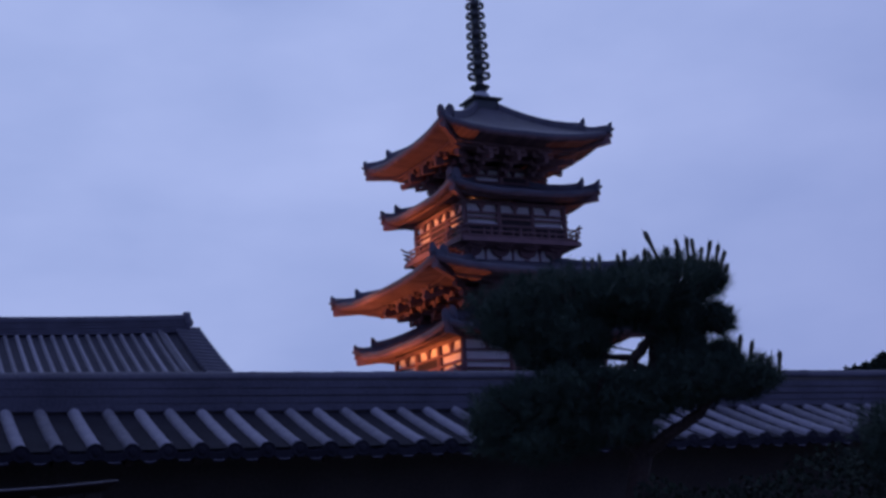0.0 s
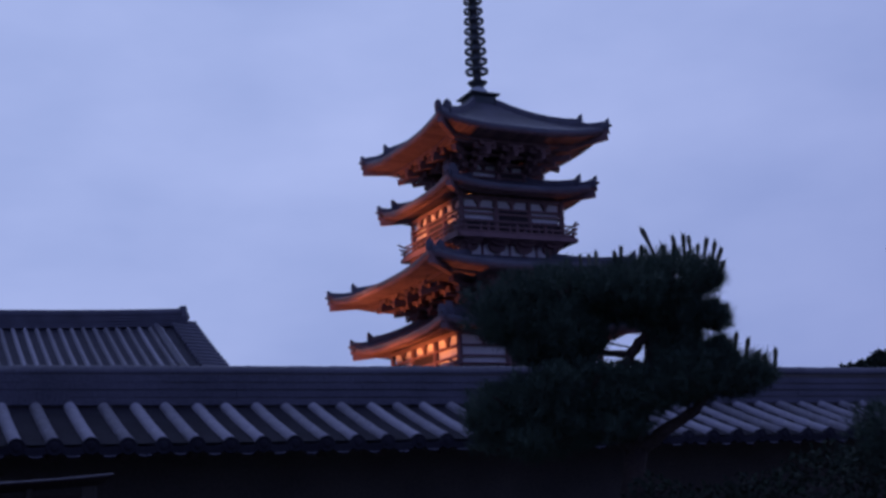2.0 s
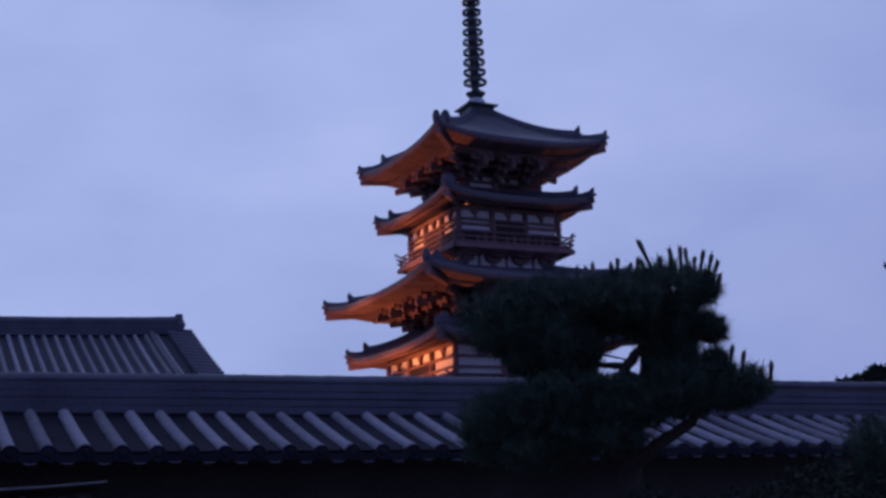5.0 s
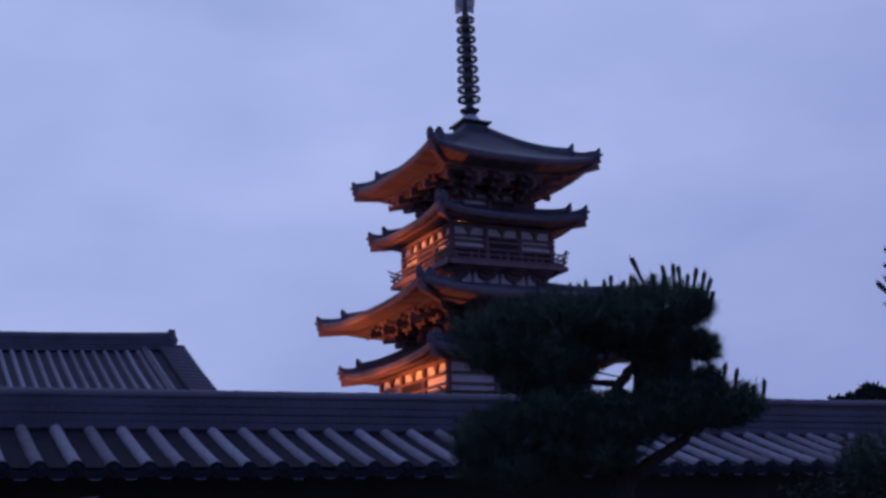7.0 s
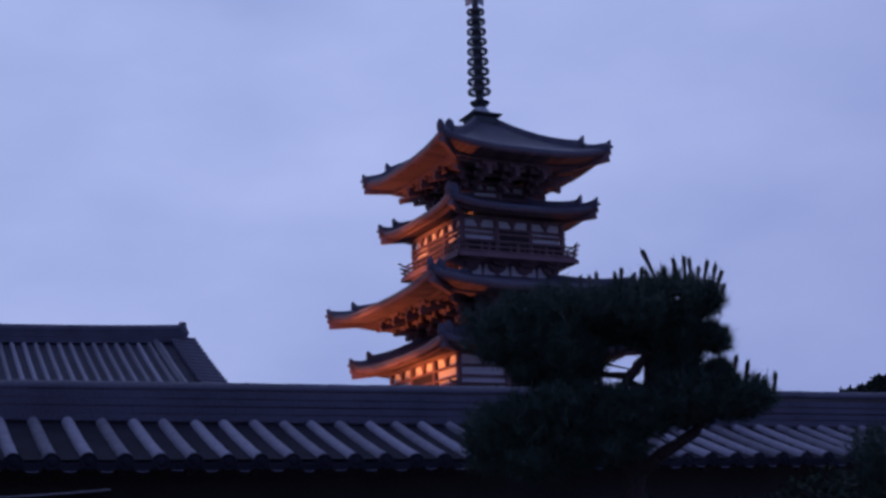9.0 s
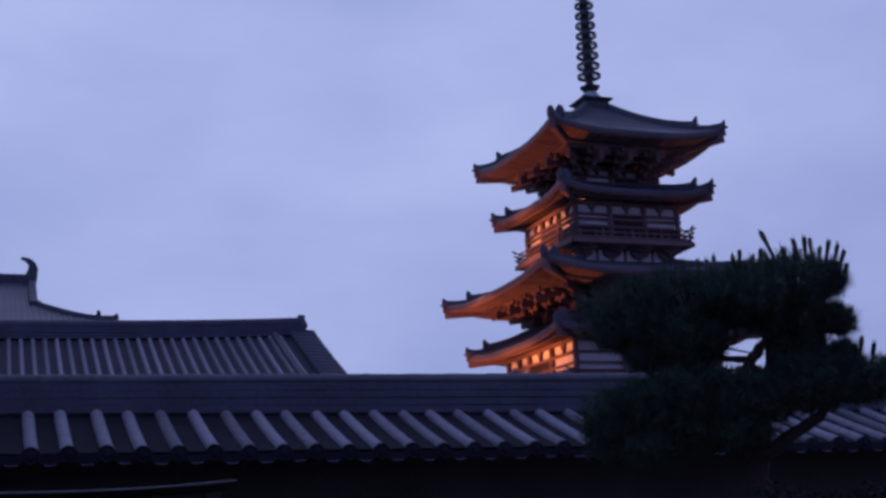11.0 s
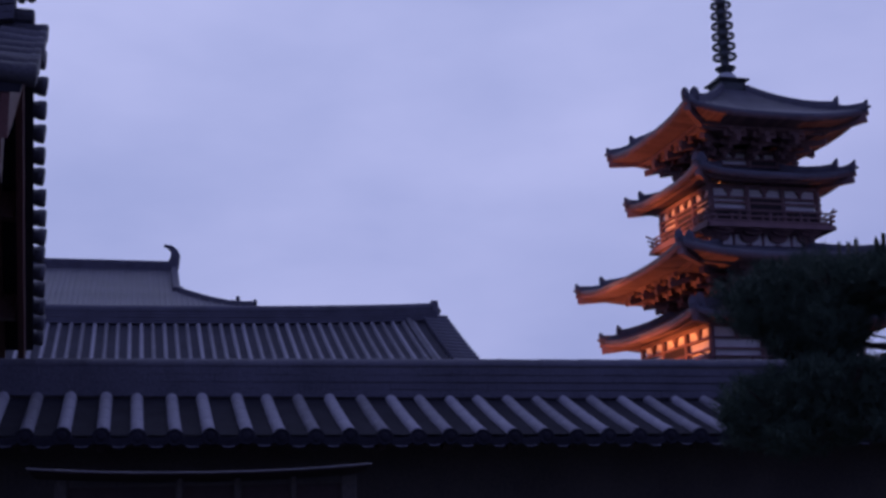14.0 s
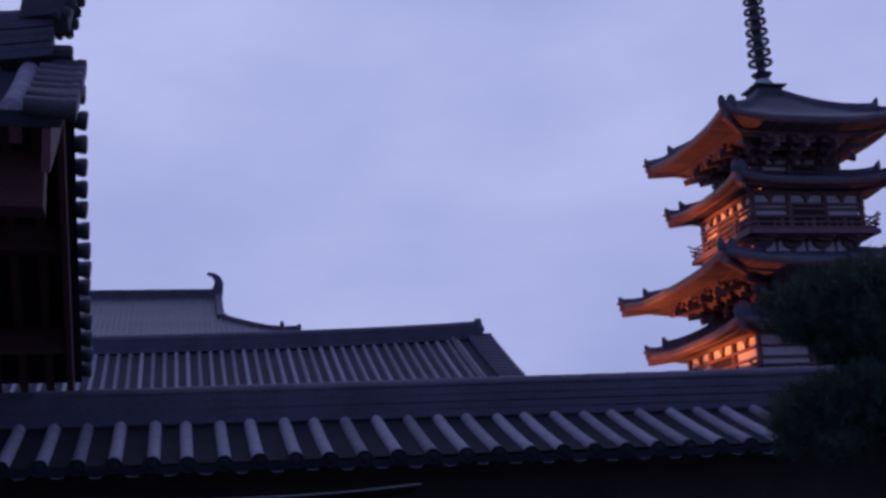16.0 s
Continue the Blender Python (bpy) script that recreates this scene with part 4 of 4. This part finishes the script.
def pine(at, label, limbs, pads, shoots, per, group):
    ob = thing("pine_tree", label, "tree", at, group)
    for i, (pts, radii) in enumerate(limbs):
        pp, rr = [], []
        for (a, b, ra, rb) in zip(pts, pts[1:], radii, radii[1:]):
            for j in range(4):
                t = j / 4
                q = Vector(a).lerp(Vector(b), t)
                pp.append(q + Vector((rng.normal() * 0.012, rng.normal() * 0.012, 0)))
                rr.append((ra + (rb - ra) * t) * rng.uniform(0.92, 1.1))
        pp.append(Vector(pts[-1]))
        rr.append(radii[-1])
        g = Geo()
        g.smooth = True
        g.tube(pp, rr, 9)
        part("trunk" if i == 0 else "limb", g, BARK, ob)
    crown = needle_cloud(pads, per, 0.085, 0.0022)
    crown_ob = part("crown", crown, NEEDLE, ob, "dark green needle pads", kind="stuff")
    twigs = Geo()
    for (cx, cy, cz, rx, ry, rz) in pads:
        for _ in range(26):
            d = Vector(rng.normal(size=3)).normalized()
            a = Vector((cx, cy, cz - rz * 0.5))
            b = Vector((cx + d.x * rx * 0.85, cy + d.y * ry * 0.85, cz + d.z * rz * 0.7))
            twigs.tube([a, a.lerp(b, 0.5) + Vector((0, 0, -0.03)), b], [0.014, 0.010, 0.005], 5)
    part("twig_mass", twigs, BARK, ob, kind="stuff")
    for b, t, w in shoots:
        part("shoot", shoot(b, t, w), CANDLE, crown_ob)
    return ob


PADS = [
    (-0.80, 0.05, 3.02, 0.34, 0.45, 0.25), (-0.42, 0.10, 3.08, 0.40, 0.50, 0.24), (0.0, 0.05, 3.08, 0.40, 0.50, 0.23),
    (0.29, 0.0, 3.11, 0.26, 0.40, 0.20), (0.48, 0.05, 3.16, 0.13, 0.2, 0.12), (-0.84, 0.0, 2.90, 0.20, 0.35, 0.14), (-0.48, 0.0, 2.82, 0.30, 0.40, 0.18), (-0.46, 0.0, 2.66, 0.16, 0.3, 0.12),
    (0.53, 0.0, 2.86, 0.10, 0.2, 0.09), (0.40, 0.02, 2.89, 0.15, 0.22, 0.11), (0.54, 0.03, 2.65, 0.09, 0.2, 0.07), (0.36, 0.03, 2.62, 0.14, 0.2, 0.08), (0.27, 0.05, 2.92, 0.18, 0.3, 0.15),
    (0.42, 0.0, 2.47, 0.40, 0.42, 0.16), (0.66, 0.0, 2.45, 0.20, 0.28, 0.12), (0.28, 0.05, 2.60, 0.18, 0.28, 0.12), (0.10, 0.0, 2.40, 0.34, 0.40, 0.14),
    (-0.80, -0.05, 2.36, 0.36, 0.42, 0.18), (-0.40, -0.10, 2.42, 0.40, 0.45, 0.19), (-0.95, 0.0, 2.22, 0.28, 0.35, 0.13), (-0.55, 0.0, 2.20, 0.40, 0.40, 0.13), (-0.15, -0.05, 2.36, 0.26, 0.4, 0.16),
    (-0.22, -0.05, 2.16, 0.26, 0.40, 0.08), (0.34, 0.05, 2.72, 0.09, 0.22, 0.10), (-0.72, 0.0, 2.72, 0.17, 0.3, 0.10), (0.17, 0.05, 2.73, 0.10, 0.2, 0.08), (-0.36, 0.0, 2.74, 0.13, 0.22, 0.09), (-0.75, 0.0, 2.10, 0.42, 0.40, 0.10),
]
BRANCHES = [
    ([(-0.30, 0.15, 0), (-0.22, 0.12, 0.9), (-0.12, 0.1, 1.7), (-0.06, 0.1, 2.1), (0.06, 0.08, 2.5), (0.10, 0.05, 2.76), (0.02, 0.05, 3.0)], [0.12, 0.10, 0.085, 0.075, 0.06, 0.055, 0.03]),
    ([(-0.04, 0.1, 2.02), (0.12, 0.05, 2.12), (0.35, 0.0, 2.25), (0.50, 0.0, 2.40)], [0.05, 0.045, 0.035, 0.02]),
    ([(0.02, 0.08, 2.55), (-0.10, 0.02, 2.66), (-0.24, 0.0, 2.68), (-0.45, 0.0, 2.80)], [0.035, 0.026, 0.022, 0.018]),
    ([(-0.20, 0.02, 2.48), (-0.10, 0.0, 2.58), (-0.01, 0.0, 2.70), (0.08, 0.0, 2.82)], [0.034, 0.034, 0.036, 0.03]),
    ([(0.09, 0.05, 2.72), (0.22, 0.02, 2.85), (0.35, 0.0, 3.0)], [0.045, 0.03, 0.02]),
    ([(-0.08, 0.1, 2.0), (-0.3, 0.0, 2.2), (-0.6, -0.05, 2.35)], [0.05, 0.04, 0.02]),
    ([(0.05, 0.08, 2.60), (0.20, 0.03, 2.60), (0.35, 0.0, 2.55)], [0.03, 0.022, 0.015]),
]
SHOOTS = [((0.17, 0, 3.32), (0.09, 0, 3.53), 0.017), ((0.02, 0, 2.68), (-0.22, 0, 2.75), 0.006)]
for x, z, lean, ln in ((0.33, 3.32, -0.03, 0.15), (0.37, 3.30, 0.0, 0.15), (0.41, 3.30, 0.0, 0.16), (0.45, 3.29, 0.02, 0.10), (0.49, 3.28, 0.04, 0.14), (0.54, 3.25, 0.04, 0.13),
                       (0.57, 3.22, 0.05, 0.12), (0.58, 3.12, 0.05, 0.13), (0.57, 2.86, 0.06, 0.10), (0.50, 2.92, 0.02, 0.08), (0.63, 2.60, 0.03, 0.14), (0.70, 2.56, 0.03, 0.13),
                       (0.76, 2.54, 0.03, 0.07), (0.82, 2.50, 0.02, 0.09), (0.89, 2.48, 0.02, 0.14), (0.24, 3.29, -0.01, 0.10), (0.12, 3.29, -0.02, 0.08), (0.06, 3.30, 0.02, 0.09),
                       (-0.07, 3.30, 0.01, 0.09), (-0.10, 3.30, -0.01, 0.06), (-0.24, 3.31, 0.0, 0.09), (-0.29, 3.31, 0.0, 0.07), (-0.35, 3.31, 0.0, 0.07), (0.15, 2.60, -0.02, 0.11),
                       (0.47, 2.60, 0.0, 0.09), (0.53, 2.58, 0.01, 0.10), (0.20, 2.58, -0.03, 0.08), (-0.08, 2.54, 0.0, 0.09), (0.30, 3.31, 0.0, 0.08)):
    SHOOTS.append(((x, rng.uniform(-0.1, 0.1), z - 0.02), (x + lean, rng.uniform(-0.1, 0.1), z + ln), 0.015))
pine(pose(1.432, 8.379, 0, 0, 0, -9.7), "pruned dark green pine with upright spring shoots before the wall", BRANCHES, PADS, SHOOTS, 2000, "garden pines")
PADS_B = [(0.62, 0, 3.15, 0.5, 0.45, 0.25), (0.95, 0, 3.5, 0.4, 0.4, 0.22), (-0.10, 0, 2.08, 0.38, 0.4, 0.17), (0.40, 0, 2.10, 0.4, 0.4, 0.2), (0.9, 0, 2.6, 0.5, 0.4, 0.2), (-0.25, 0.1, 1.85, 0.3, 0.3, 0.12)]
BRANCHES_B = [([(0.9, 0.2, 0), (0.85, 0.15, 1.2), (0.75, 0.1, 2.2), (0.85, 0.05, 3.2)], [0.11, 0.09, 0.07, 0.03]),
          ([(0.82, 0.1, 1.7), (0.4, 0.05, 1.95), (-0.05, 0, 2.05)], [0.05, 0.035, 0.02]),
          ([(0.78, 0.1, 2.7), (0.4, 0.0, 3.05), (0.10, 0.0, 3.15), (0.0, 0.0, 3.22)], [0.04, 0.03, 0.018, 0.012])]
SHOOTS_B = [((0.06, 0, 3.14), (-0.06, 0, 3.30), 0.018), ((0.05, 0, 3.22), (0.0, 0, 3.33), 0.015), ((0.10, 0, 3.35), (0.0, 0, 3.42), 0.014), ((0.10, 0, 3.45), (0.02, 0, 3.53), 0.014), ((0.12, 0, 3.10), (-0.02, 0, 3.14), 0.012)]
pine(pose(9 * math.sin(radians(21.5)), 9 * math.cos(radians(21.5)), 0, 0, 0, -21.5), "dark green pine with one limb reaching over the wall", BRANCHES_B, PADS_B, SHOOTS_B, 1300, "garden pines")


def leaf_cloud(blobs, per, size):
    """Broad leaves as small folded blades strewn over uneven blobs."""
    v, f = [], []
    for (cx, cy, cz, rx, ry, rz) in blobs:
        for _ in range(per):
            d = rng.normal(size=3)
            d /= np.linalg.norm(d)
            r = rng.uniform(0.3, 1.0) ** 0.4 * (1 + 0.14 * math.sin(6 * d[0] + cx * 3) + 0.12 * math.sin(8 * d[2] + cy))
            c = np.array((cx + d[0] * rx * r, cy + d[1] * ry * r, cz + d[2] * rz * r))
            a = rng.normal(size=3) + d * 0.5
            a /= np.linalg.norm(a)
            s = np.cross(a, rng.normal(size=3))
            s /= np.linalg.norm(s) + 1e-6
            h = size * rng.uniform(0.6, 1.3)
            k = len(v)
            v += [c, c + a * h * 0.5 + s * h * 0.28, c + a * h, c + a * h * 0.5 - s * h * 0.28]
            f.append((k, k + 1, k + 2, k + 3))
    g = Geo()
    g.v, g.f = [tuple(p) for p in v], f
    return g


shrub = thing("shrub", "low dark evergreen shrub in front of the wall", "shrub", pose(2.25, 7.7, 0, 0, 0, -16))
part("stems", Geo().tube([(0, 0, 0), (0.05, 0, 0.8), (0.3, 0, 1.4)], [0.05, 0.04, 0.02], 7).tube([(0, 0.05, 0), (-0.2, 0, 0.8), (-0.5, 0, 1.4)], [0.05, 0.04, 0.02], 7), BARK, shrub)
part("leaves", leaf_cloud([(-0.7, 0, 1.25, 0.6, 0.45, 0.5), (0.0, 0, 1.3, 0.7, 0.5, 0.55), (0.6, 0, 1.25, 0.5, 0.4, 0.5), (-0.1, 0, 0.6, 1.1, 0.5, 0.6)], 7000, 0.045), LEAF, shrub, "dense small leaves", kind="stuff")
far = thing("broadleaf_tree", "round dark broadleaf tree behind the wall", "tree", pose(45 * math.sin(radians(22.2)), 45 * math.cos(radians(22.2)), 0, 0, 0, -22.2))
part("trunk", Geo().tube([(0, 0, 0), (0.1, 0, 2.0), (0, 0.1, 4.0), (0.2, 0, 5.2)], [0.3, 0.24, 0.18, 0.08], 10), BARK, far)
for p in ((1.5, 0.3, 5.3), (-1.4, 0, 5.0), (0.4, -0.8, 5.8), (-0.3, 1.0, 5.4)):
    part("limb", Geo().tube([(0.05, 0, 2.4), (p[0] * 0.5, p[1] * 0.5, 3.9), p], [0.14, 0.09, 0.03], 7), BARK, far)
part("crown", leaf_cloud([(-1.2, 0, 5.2, 1.3, 1.5, 1.0), (0.2, 0.4, 5.3, 1.7, 1.8, 1.15), (1.8, 0, 5.3, 1.7, 1.6, 1.3), (-2.35, -0.3, 5.45, 0.75, 0.8, 0.7), (-1.5, -0.2, 5.9, 0.9, 0.9, 0.5), (0.2, -0.5, 4.8, 2.2, 1.6, 1.0)], 6000, 0.2), LEAF, far, "dense dark foliage", kind="stuff")
